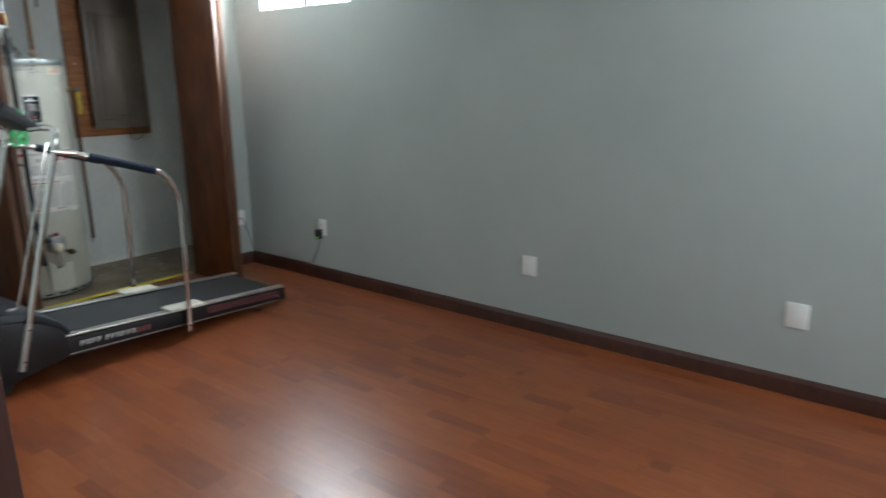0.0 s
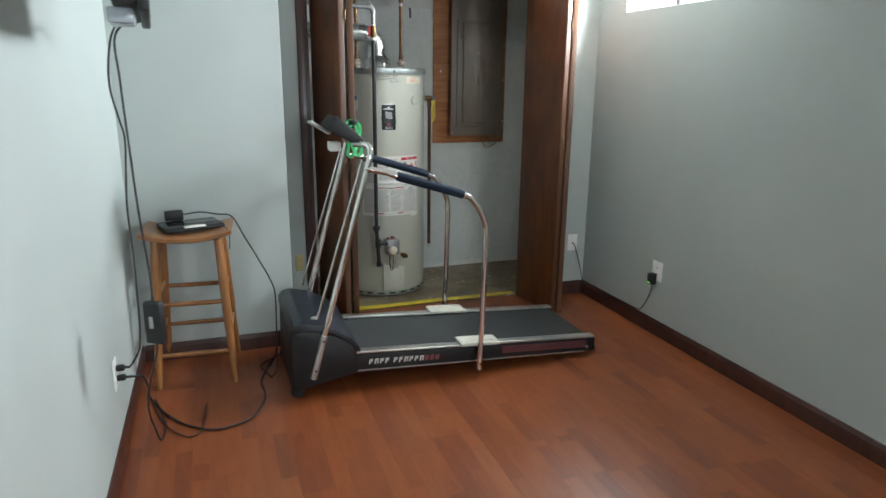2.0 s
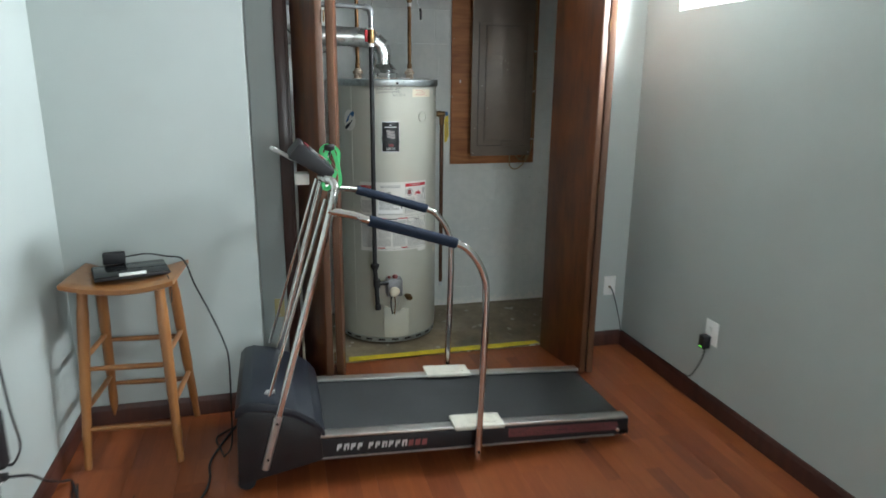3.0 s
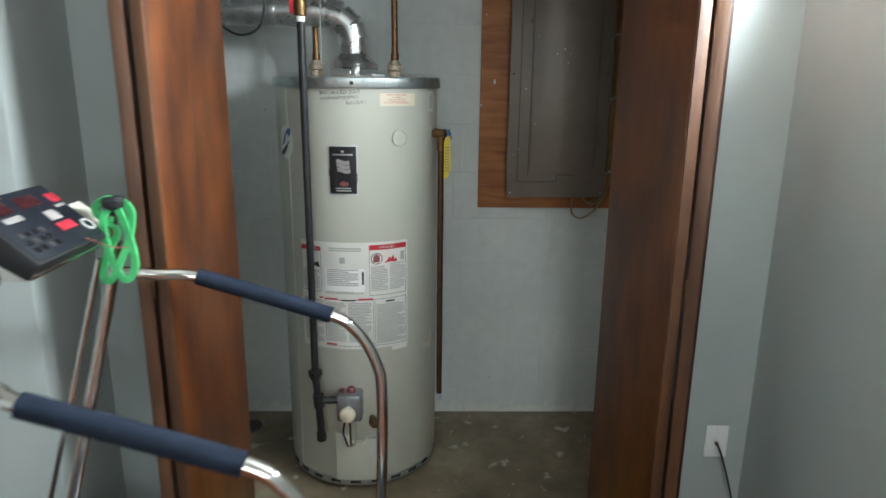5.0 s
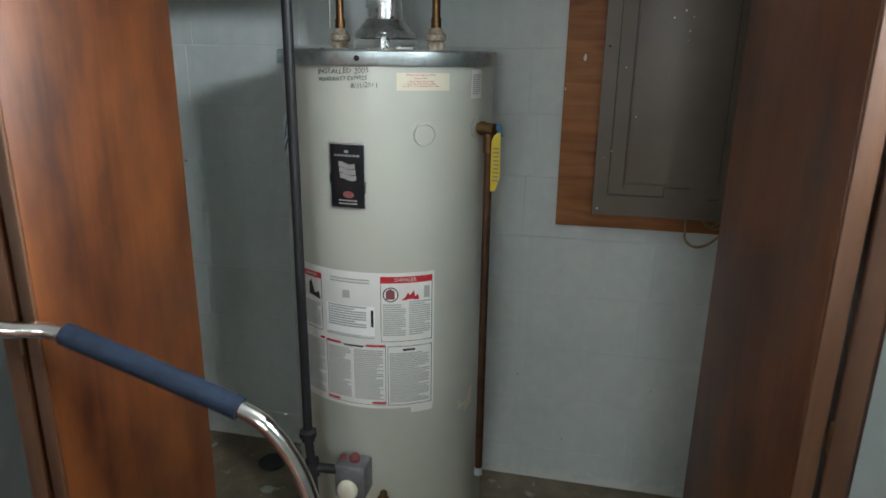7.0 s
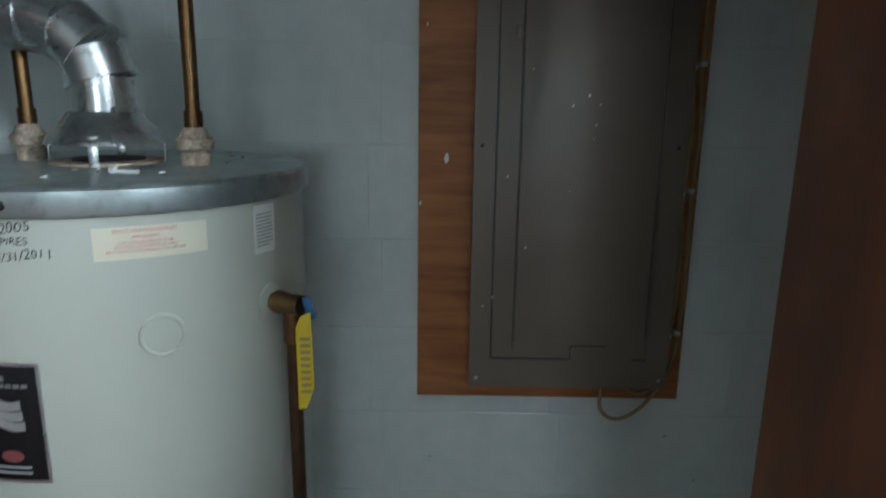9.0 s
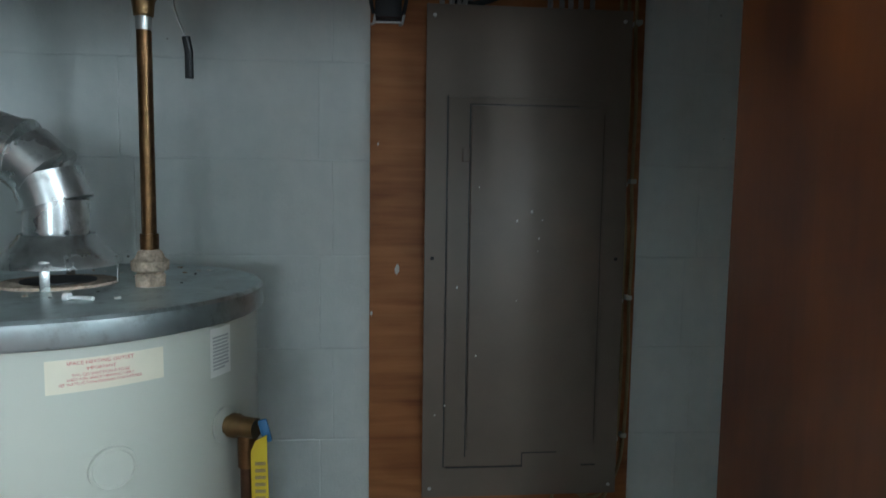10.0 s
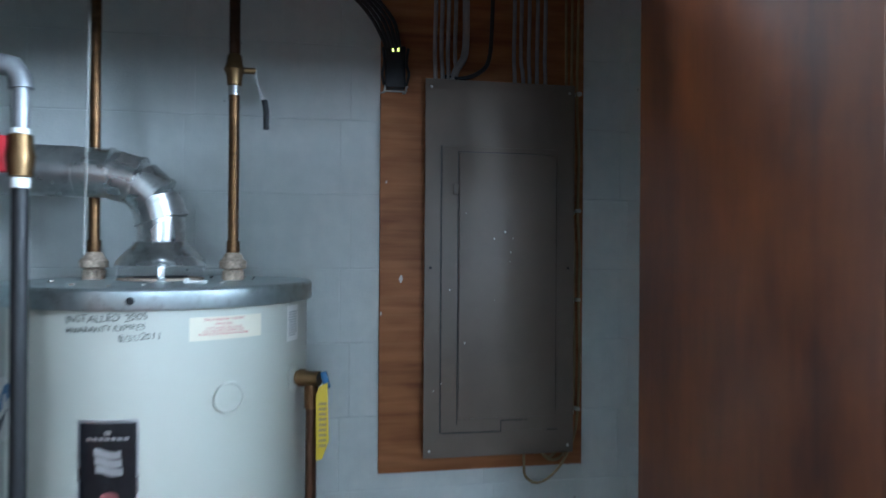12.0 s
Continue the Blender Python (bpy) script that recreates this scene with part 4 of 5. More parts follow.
# gas control, burner door, drain
gm = Matrix.Translation(L(-3.905, 1.640, 0.385))
valve = part("gas_valve", box(-0.04, 0.035, -0.046, 0.046, -0.055, 0.050, 0.010, turn=gm), "grey_pipe", heater, "grey gas control valve")
part("dial", lathe([(0, 0), (0.029, 0), (0.030, 0.006), (0.026, 0.016), (0.020, 0.020), (0, 0.021)], 28, turn=gm @ Matrix.Translation((0.035, -0.004, -0.022)) @ Matrix.Rotation(math.pi / 2, 4, "Y")), "cream", valve, "cream temperature dial")
part("pilot_knob", lathe([(0, 0), (0.015, 0), (0.016, 0.012), (0.011, 0.020), (0, 0.021)], 18, turn=gm @ Matrix.Translation((0.0, 0.006, 0.049))), "maroon", valve, "dark red pilot knob")
part("pilot_button", lathe([(0, 0), (0.009, 0), (0.009, 0.012), (0, 0.013)], 14, turn=gm @ Matrix.Translation((0.0, -0.028, 0.049))), "maroon", valve)
for k, yy in enumerate((-0.018, 0.0, 0.016)):
    part("burner_line", tube([L(-3.888, 1.640 + yy, 0.330), L(-3.882, 1.642 + yy * 1.4, 0.28), L(-3.90, 1.640 + yy * 0.6, 0.215)], 0.0035, 8, smooth=5), ("iron", "copper", "alu")[k], valve)
cover = part("burner_door", prism([(-0.075, 0.060), (0.075, 0.060), (0.075, 0.235), (0.035, 0.235), (0.028, 0.218), (-0.022, 0.218), (-0.030, 0.240), (-0.075, 0.262)], "x", HR - 0.006, HR + 0.016, bevel=0.003), "jacket", heater, "beige sheet-metal burner door")
dm = Matrix.Translation(L(-3.925, 1.722, 0.312)) @ Matrix.Rotation(0.25, 4, "Z") @ Matrix.Rotation(math.pi / 2, 4, "Y")
drain = part("drain_valve", lathe([(0, -0.02), (0.011, -0.02), (0.011, 0.012), (0.019, 0.014), (0.019, 0.026), (0.015, 0.032), (0.015, 0.040), (0.011, 0.041), (0.010, 0.030), (0, 0.030)], 20, turn=dm), "brass", heater, "brass drain valve")
# relief valve with discharge pipe
part("relief_valve", lathe([(0, -0.03), (0.014, -0.03), (0.014, 0.0), (0.018, 0.002), (0.018, 0.012), (0.015, 0.02), (0.015, 0.045), (0, 0.046)], 20, turn=Matrix.Translation(L(-4.112, 1.942, 1.352)) @ Matrix.Rotation(1.18, 4, "Z") @ Matrix.Rotation(math.pi / 2, 4, "Y")), "brass", heater, "brass relief valve with blue lever")
part("valve_collar", lathe([(0.012, 0), (0.027, 0), (0.028, 0.004), (0.014, 0.007)], 24, turn=Matrix.Translation(L(-4.116, 1.931, 1.352)) @ Matrix.Rotation(1.18, 4, "Z") @ Matrix.Rotation(math.pi / 2, 4, "Y")), "jacket", heater)
part("relief_lever", box(-0.0035, 0.0035, -0.007, 0.007, -0.020, 0.016, 0.003, turn=Matrix.Translation(L(-4.096, 1.995, 1.350)) @ Matrix.Rotation(0.25, 4, "X")), "blue", heater, "blue test lever")
part("discharge_pipe", tube([L(-4.109, 1.967, 1.345), L(-4.108, 1.968, 0.318)], 0.0112, 14), "copper_dark", heater, "dull copper discharge pipe")
part("discharge_end", tube([L(-4.108, 1.968, 0.33), L(-4.108, 1.968, 0.305)], 0.0125, 14), "pale_blue", heater)
part("pipe_fitting", tube([L(-4.109, 1.967, 1.342), L(-4.109, 1.967, 1.290)], 0.0145, 14), "copper", heater)
tag = part("warning_tag", prism([(L(0, 1.984, 0)[1], 1.338), (L(0, 2.000, 0)[1], 1.346), (L(0, 2.003, 0)[1], 1.228), (L(0, 1.990, 0)[1], 1.192), (L(0, 1.978, 0)[1], 1.190), (L(0, 1.977, 0)[1], 1.322)], "x", L(-4.084, 0, 0)[0], L(-4.0825, 0, 0)[0]), "yellow", heater, "yellow plastic warning tag")
for k in range(9):
    part("tag_print", box(L(-4.0826, 0, 0)[0], L(-4.0820, 0, 0)[0], L(0, 1.983, 0)[1], L(0, 1.998, 0)[1], 1.222 + k * 0.0105, 1.2172 + k * 0.0105), "tan", tag)

# lid clutter, draft hood
hood = part("draft_hood", lathe([(0.055, 1.628), (0.058, 1.622), (0.066, 1.612), (0.088, 1.588), (0.092, 1.578), (0.090, 1.578), (0.064, 1.608), (0.053, 1.620)], 40, at=L(-4.237, 1.645, 0)), "galv", heater, "galvanised draft hood")
for k in range(4):
    a = math.pi / 4 * (2 * k + 1) - 0.55
    part("hood_leg", box(0.086, 0.0875, -0.007, 0.007, 1.540, 1.592, 0.0004, turn=Matrix.Translation(L(-4.237, 1.645, 0)) @ Matrix.Rotation(a, 4, "Z")), "galv", hood)
part("flue_collar", lathe([(0.068, 1.542), (0.090, 1.543), (0.086, 1.551), (0.070, 1.553), (0.040, 1.549)], 30, at=L(-4.237, 1.645, 0)), "crust", heater, "dusty insulation ring round the flue")
part("flue_opening", lathe([(0, 1.5465), (0.055, 1.5465), (0.055, 1.5535), (0, 1.5535)], 24, at=L(-4.237, 1.645, 0)), "iron", heater)
part("loose_screw", tube([(0.150, 0.075, 1.5495), (0.158, 0.112, 1.5495)], 0.0028, 8, bm=tube([(0.148, 0.069, 1.5505), (0.150, 0.077, 1.5505)], 0.0058, 8)), "white", heater, "loose screw lying on the lid")
for k in range(26):
    a, q = rnd.uniform(0, 6.28), rnd.uniform(0.10, 0.27)
    w = rnd.uniform(0.0015, 0.005)
    part("debris", box(-w, w, -w * 0.6, w * 0.6, 0.0, 0.0022, turn=Matrix.Translation((q * math.cos(a), q * math.sin(a), 1.5462)) @ Matrix.Rotation(a * 3, 4, "Z")), ("crust", "paper", "iron")[k % 3], heater)
part("lid_bolt", lathe([(0, 0), (0.007, 0), (0.007, 0.004), (0, 0.005)], 8, turn=Matrix.Translation((HR + 0.0105, 0.015, 1.524)) @ Matrix.Rotation(math.pi / 2, 4, "Y")), "iron", heater)

# ---------------------------------------------------------------- flue
flue = thing("flue_pipe", (-4.237, 1.645, 1.615), "shiny galvanised flue pipe with adjustable elbow", "pipe")
F = lambda y, z: (0.0, y - 1.645, z - 1.615)
part("riser", tube([F(1.645, 1.612), F(1.645, 1.682)], 0.0470, 32), "galv", flue)
el = [(1.645, 1.678), (1.632, 1.722), (1.596, 1.756), (1.545, 1.772), (1.475, 1.775)]
for a, b in zip(el, el[1:]):
    part("elbow_segment", tube([F(*a), F(*b)], 0.0525, 32), "galv", flue)
for a, b in zip(el, el[1:]):
    d = Vector((0, b[0] - a[0], b[1] - a[1])).normalized()
    q = Vector(F(*a))
    part("elbow_bead", tube([q - d * 0.003, q + d * 0.003], 0.0555, 32), "galv", flue, "raised crimped bead")
part("branch", tube([F(1.48, 1.775), F(0.44, 1.785)], 0.0535, 32), "galv", flue)
part("branch_seam", tube([F(1.37, 1.776), F(1.355, 1.776)], 0.0560, 32), "galv", flue)
for k, (dx, z) in enumerate(((0.036, 1.625), (0.052, 1.624), (0.047, 1.632))):
    part("screw", lathe([(0, 0), (0.0035, 0), (0.003, 0.003), (0, 0.0035)], 8, turn=Matrix.Rotation((-0.75, 0.05, 0.7)[k], 4, "Z") @ Matrix.Translation((0.051, 0, z - 1.615)) @ Matrix.Rotation(math.pi / 2, 4, "Y")), "iron", flue)


# ---------------------------------------------------------------- water and gas pipes
def copper_riser(x, y, z_crust, valve_z, label):
    p = thing("water_pipe", (x, y, 1.545), label, "pipe")
    part("union", lathe([(0.014, 0.0), (0.022, 0.001), (0.023, 0.020), (0.019, 0.024), (0.028, 0.028), (0.029, 0.042), (0.022, 0.048), (0.018, 0.058), (0.012, 0.062)], 20), "crust", p, "union crusted with limescale")
    part("coupling", tube([(0, 0, 0.056), (0, 0, 0.086)], 0.0142, 16), "copper", p)
    top = (valve_z - 1.545) if valve_z else 0.9
    part("pipe", tube([(0, 0, 0.05), (0, 0, top - 0.02)], 0.0112, 16), "copper", p)
    if valve_z:
        part("solder", tube([(0, 0, top - 0.055), (0, 0, top - 0.030)], 0.0122, 16), "alu", p)
        part("valve_body", lathe([(0.012, -0.035), (0.015, -0.032), (0.017, -0.012), (0.022, 0.0), (0.017, 0.014), (0.015, 0.03), (0.012, 0.034)], 18, at=(0, 0, top)), "brass", p, "dark brass ball valve")
        part("valve_stem", tube([(0, 0.0, top), (0, 0.045, top)], 0.007, 10), "brass", p)
        part("lever", strap([(0, 0.044, top + 0.012), (0, 0.046, top - 0.02), (0, 0.060, top - 0.06), (0, 0.066, top - 0.08)], 0.010, 0.003), "alu", p)
        part("lever_sleeve", tube([(0, 0.063, top - 0.062), (0, 0.067, top - 0.085), (0, 0.067, top - 0.125)], 0.0065, 10), "ink", p, "dark dipped lever grip")
        part("upper_pipe", tube([(0, 0, top + 0.03), (0, 0, 0.9)], 0.0115, 16), "copper_dark", p)
    return p


copper_riser(-4.212, 1.797, 1.60, 2.000, "tarnished copper water pipe with brass ball valve")
copper_riser(-4.262, 1.502, 1.60, None, "tarnished copper water pipe rising behind the flue")

gas = thing("gas_pipe", (-3.868, 1.525, 0.0), "black iron gas pipe with red-handled shutoff valve", "pipe")
part("riser", tube([(0, 0, 0.50), (0, 0, 1.715)], 0.0125, 16), "iron", gas)
part("drip_leg", tube([(0, 0.014, 0.275), (0, 0.006, 0.44), (0, 0, 0.51)], 0.0125, 14), "iron", gas)
part("drip_cap", tube([(0, 0.014, 0.262), (0, 0.014, 0.292)], 0.0175, 14), "iron", gas)
part("union", lathe([(0.013, -0.020), (0.019, -0.018), (0.019, -0.006), (0.025, -0.004), (0.025, 0.012), (0.017, 0.016), (0.013, 0.018)], 8, at=(0, 0, 0.522)), "iron", gas, "hexagonal black union")
part("tee", tube([(0, 0.010, 0.395), (0, 0.008, 0.445)], 0.0195, 14), "iron", gas)
part("supply_nipple", tube([(0, 0.010, 0.420), (-0.012, 0.075, 0.415)], 0.0135, 14), "iron", gas)
part("thread_tape", tube([(0, 0, 1.706), (0, 0, 1.722)], 0.0135, 14), "white", gas, "white thread tape")
part("shutoff_body", lathe([(0.013, -0.032), (0.018, -0.030), (0.019, -0.012), (0.021, 0.0), (0.018, 0.016), (0.017, 0.034), (0.013, 0.036)], 14, at=(0, 0, 1.755)), "brass", gas, "brass shutoff valve")
part("thread_tape", tube([(0, 0, 1.788), (0, 0, 1.799)], 0.0135, 14), "white", gas, "white thread tape")
part("red_handle", box(-0.005, 0.007, -0.033, -0.017, 1.730, 1.788, 0.004), "red", gas, "red shutoff handle")
part("upper_riser", tube([(0, 0, 1.79), (0, 0, 1.865), (0, -0.006, 1.885), (0, -0.026, 1.897), (0, -0.06, 1.90), (0, -0.9, 1.92)], 0.0125, 14), "grey_pipe", gas, "grey galvanised pipe and elbow")
part("elbow", tube([(0, 0.0, 1.862), (0, -0.002, 1.880), (0, -0.012, 1.895), (0, -0.034, 1.899)], 0.0175, 14), "grey_pipe", gas)
solid("hanging_cord", tube([(-4.05, 1.560, 2.448), (-4.05, 1.561, 2.05), (-4.052, 1.556, 1.72), (-4.055, 1.553, 1.60)], 0.0022, 8, smooth=4), "string", "thin off-white cord hanging from the closet ceiling", "cord")
solid("loose_wire", tube([(-4.10, 1.06, 1.86), (-4.10, 1.13, 1.775), (-4.10, 1.195, 1.722), (-4.10, 1.264, 1.682), (-4.10, 1.329, 1.699), (-4.10, 1.358, 1.76), (-4.10, 1.365, 1.90), (-4.10, 1.37, 2.2), (-4.10, 1.37, 2.452)], 0.004, 8, smooth=5), "cord", "black wire looped in front of the flue pipe", "cable")
drain_hole = solid("floor_drain", lathe([(0.0, 0.0), (0.045, 0.0), (0.055, 0.003), (0.05, -0.003), (0, -0.003)], 24), "ink", "small dark floor drain in the closet concrete", "drain", at=(-4.40, 1.12, 0.0135))


# ---------------------------------------------------------------- breaker panel on its board
board = solid("plywood_board", box(XB + 0.002, -4.53, 2.137, 2.722, 1.003, 2.42, 0.0015), "ply", "reddish plywood backing board fixed to the block wall", "board")
PX = -4.450
panel = thing("breaker_panel", (PX, 2.457, 1.063), "grey-brown steel breaker panel with a closed door", "electrical panel")
part("cabinet", box(-0.0795, -0.004, -0.185, 0.185, 0.012, 0.990, 0.003), "panel", panel)
part("cover", box(-0.004, 0.0, -0.208, 0.208, 0.0, 1.007, 0.0015), "panel", panel)
part("cover_step", box(0.0, 0.006, -0.163, 0.160, 0.068, 0.828, 0.0028), "panel", panel)
pdoor = part("panel_door", box(0.006, 0.0135, -0.118, 0.152, 0.105, 0.812, 0.0035), "panel", panel, "grey-brown panel door with paint specks")
for a, b, c, d in ((-0.121, -0.1185, 0.09, 0.815), (-0.121, 0.10, 0.8125, 0.815), (0.1525, 0.1545, 0.12, 0.80)):
    part("door_gap", box(0.0059, 0.0070, a, b, c, d), "panel_dark", pdoor)
for a, b, c, d in ((-0.161, 0.0, 0.0655, 0.0685), (0.0, 0.0025, 0.0655, 0.097), (0.0, 0.075, 0.095, 0.0975), (-0.1655, -0.163, 0.068, 0.83), (0.13, 0.16, 0.0655, 0.068)):
    part("cover_crease", box(-0.0002, 0.0066, a, b, c, d), "panel_dark", panel)
part("door_catch", box(0.005, 0.014, -0.134, -0.120, 0.700, 0.728, 0.002), "panel", pdoor)
for y, z in ((-0.192, 0.02), (-0.192, 0.985), (0.192, 0.985), (0.192, 0.02), (0.10, 0.075)):
    part("screw", lathe([(0, 0), (0.004, 0), (0.0035, 0.002), (0, 0.0025)], 10, turn=Matrix.Translation((0, y, z)) @ Matrix.Rotation(math.pi / 2, 4, "Y")), "alu", panel)
for y, z in ((-0.192, 0.505), (0.19, 0.505)):
    part("screw_hole", lathe([(0, 0), (0.004, 0), (0.004, 0.0008), (0, 0.0008)], 10, turn=Matrix.Translation((0, y, z)) @ Matrix.Rotation(math.pi / 2, 4, "Y")), "ink", panel)
for y, z, r in ((-0.141, 0.446, 0.0042), (-0.101, 0.306, 0.004), (-0.10, 0.650, 0.0022), (0.008, 0.602, 0.0055), (-0.022, 0.583, 0.0038), (0.024, 0.548, 0.0035), (0.022, 0.522, 0.002), (-0.163, 0.20, 0.0042), (-0.183, 0.18, 0.003), (0.03, 0.585, 0.003), (-0.02, 0.420, 0.0016)):
    spot = lathe([(0, 0.0006), (r * 0.42, 0.0006), (r * 0.6, 0)], 7, turn=Matrix.Translation((0.0136 if -0.118 < y < 0.15 else 0.0061, y, z)) @ Matrix.Rotation(math.pi / 2, 4, "Y") @ Matrix.Diagonal((1.2, 0.8, 1, 1)))
    part("paint_speck", spot, "paper", pdoor)
for k, (y, z) in enumerate(((2.190, 1.535), (2.1385, 1.44), (2.152, 1.80))):
    c = (1.0, 0.5, 0.35)[k]
    part("paint_chip", prism([(y - 2.137, z), (y - 2.137 + 0.005 * c, z + 0.012 * c), (y - 2.137 + 0.009 * c, z + 0.010 * c), (y - 2.137 + 0.011 * c, z - 0.002 * c), (y - 2.137 + 0.006 * c, z - 0.011 * c), (y - 2.137 + 0.003 * c, z - 0.009 * c)], "x", -4.5302, -4.5293), "paper", board).location = (0, 2.137, 0)

for k in range(3):
    y = 2.670 + 0.016 * k
    pts = [(-4.522, y - 0.006 + 0.004 * k, 2.445), (-4.520, y - 0.004, 2.06), (-4.518, y + 0.002, 1.90), (-4.519, y, 1.724), (-4.512, y + 0.004, 1.60), (-4.519, y + 0.004, 1.47), (-4.514, y + 0.006, 1.32), (-4.519, y + 0.003, 1.158), (-4.515, y - 0.010, 1.085)]
    pts += ([(-4.512, y - 0.045, 1.035), (-4.508, y - 0.075, 1.045), (-4.505, y - 0.090, 1.075)], [(-4.512, y - 0.030, 1.035), (-4.51, y - 0.065, 1.025), (-4.505, y - 0.095, 1.050), (-4.503, y - 0.10, 1.08)], [(-4.512, y - 0.045, 1.015), (-4.51, y - 0.085, 0.975), (-4.508, y - 0.125, 0.963), (-4.505, y - 0.155, 0.985), (-4.503, y - 0.160, 1.02), (-4.500, y - 0.162, 1.08)])[k]
    solid("electrical_cable", tube(pts, 0.0040, 8, smooth=6), "tan", "tan electrical cable stapled beside the breaker panel", "cable", group="cables beside the panel")
for z in (2.059, 1.724, 1.47, 1.158):
    for y in (2.664, 2.684, 2.703):
        solid("cable_staple", box(-4.530, -4.511, y - 0.007, y + 0.007, z - 0.005, z + 0.005, 0.002), "ivory", "small white plastic cable staple", "cable clip", at=(0, 0, 0.006 if y > 2.69 else 0.0), group="staples on the cables")
for k, (y, dy) in enumerate(((2.282, 0.0), (2.300, 0.002), (2.318, 0.0), (2.338, 0.002), (2.366, -0.045), (2.505, 0.0), (2.525, 0.006), (2.548, 0.0), (2.572, -0.004), (2.595, -0.002))):
    pts = [(-4.505, y, 2.445), (-4.503, y + 0.002, 2.30), (-4.50, y - 0.001, 2.16), (-4.495, y + dy * 0.6, 2.105), (-4.492, y + dy, 2.050)]
    solid("electrical_cable", tube(pts, 0.0056 if k != 4 else 0.010, 8, smooth=6), "cable_grey", "grey sheathed cable dropping into the breaker panel", "cable", group="cables above the panel")
solid("coax_cable", tube([(-4.50, 2.31, 2.09), (-4.485, 2.35, 2.082), (-4.485, 2.40, 2.10), (-4.49, 2.43, 2.14), (-4.495, 2.44, 2.25), (-4.50, 2.445, 2.445)], 0.006, 8, smooth=6), "cord", "black cable bent over the breaker panel", "cable")
modem = thing("network_box", (-4.529, 2.174, 2.040), "small black network box with lit indicator lamps", "network box")
part("body", box(0.0, 0.035, -0.027, 0.027, 0.012, 0.125, 0.004), "black", modem)
for y in (-0.030, 0.028):
    part("mounting_clip", tube([(0.004, y - 0.004, 0.004), (0.020, y, 0.002), (0.022, y + 0.004, 0.020)], 0.0028, 8), "alu", modem)
part("mounting_bar", box(0.004, 0.010, -0.030, 0.030, 0.006, 0.010, 0.001), "alu", modem)
for y, z in ((-0.008, 0.112), (0.006, 0.113)):
    part("indicator", box(0.0345, 0.0365, y - 0.0022, y + 0.0022, z - 0.004, z + 0.004, 0.0008), "led_yellow", modem, "glowing yellow indicator")
for k in range(5):
    o = 0.011 * k
    solid("data_cable", tube([(-4.498, 2.150 + o * 0.8, 2.155), (-4.49, 2.135 + o, 2.185), (-4.485, 2.105 + o * 1.3, 2.235), (-4.48, 2.055 + o, 2.285 + o * 0.4), (-4.46, 1.98 + o, 2.320 + o * 0.5), (-4.40, 1.86, 2.360 + o * 0.6), (-4.35, 1.70, 2.44)], 0.0052, 8, smooth=5), "cord", "black data cable sweeping up from the network box", "cable", group="cables to the network box")
for s in (-1, 1):
    solid("data_cable", tube([(-4.508, 2.174 + s * 0.030, 2.060), (-4.50, 2.174 + s * 0.036, 2.09), (-4.505, 2.174 + s * 0.030, 2.12), (-4.50, 2.174 + s * 0.034, 2.16)], 0.004, 8, smooth=5), "cord", "short black patch lead beside the network box", "cable", group="cables to the network box")
solid("floor_tape", prism([(-3.805, 1.36), (-3.748, 1.352), (-3.744, 1.70), (-3.750, 1.98), (-3.744, 2.20), (-3.752, 2.40), (-3.762, 2.50), (-3.800, 2.49), (-3.808, 2.05), (-3.800, 1.70)], "z", 0.0104, 0.0120), "tape", "scuffed yellow tape over the floor edge", "tape")


# ---------------------------------------------------------------- outlets
def plate(name, label, at, rz, w, h, mat, kind):
    """A wall plate that faces its local -y; sockets or a cable port by kind."""
    p = thing(name, at, label, "wall plate" if kind != "duplex" else "outlet", rz=rz)
    part("plate", box(-w / 2, w / 2, -0.0062, 0.0, -h / 2, h / 2, 0.0025), mat, p)
    if kind == "duplex":
        for z in (-0.021, 0.021):
            r = part("receptacle", prism([(0.0165 * math.cos(a), z + max(-0.0135, min(0.0135, 0.0165 * math.sin(a)))) for a in [2 * math.pi * k / 20 for k in range(20)]], "y", -0.0078, -0.006), mat, p)
            for sx in (-0.0063, 0.0063):
                part("slot", box(sx - 0.0011, sx + 0.0011, -0.0082, -0.0076, z - 0.001, z + 0.007), "ink", r)
            part("slot", box(-0.002, 0.002, -0.0082, -0.0076, z - 0.009, z - 0.005), "ink", r)
    if kind == "coax":
        part("port", lathe([(0, 0), (0.006, 0), (0.006, 0.008), (0, 0.009)], 12, turn=Matrix.Translation((0, -0.006, -0.006)) @ Matrix.Rotation(math.pi / 2, 4, "X")), "brass", p)
    for z in ((0,) if kind == "duplex" else (-h * 0.36, h * 0.36)):
        part("screw", lathe([(0, 0), (0.003, 0), (0.002, 0.001), (0, 0.0012)], 8, turn=Matrix.Translation((0, -0.0062, z)) @ Matrix.Rotation(math.pi / 2, 4, "X")), "alu", p)
    return p


plate("wall_outlet", "white double outlet with a black plug-in adapter below the window", (-2.852, YR, 0.389), 0, 0.088, 0.118, "white", "duplex")
plate("wall_plate", "white blank wall plate on the grey wall", (-1.158, YR, 0.384), 0, 0.094, 0.116, "white", "blank")
plate("wall_plate", "white blank wall plate near the room's far end", (0.200, YR, 0.380), 0, 0.094, 0.116, "white", "blank")
plate("cable_plate", "white cable plate with a black lead beside the closet", (XC, 2.889, 0.376), 90, 0.076, 0.116, "white", "coax")
plate("wall_plate", "yellowed ivory wall plate in the recess by the closet", (XC, 0.994, 0.387), 90, 0.050, 0.100, "yellowed", "blank")
left_outlet = plate("wall_outlet", "white double outlet with two black plugs", (-2.43, YL, 0.350), 180, 0.080, 0.122, "white", "duplex")
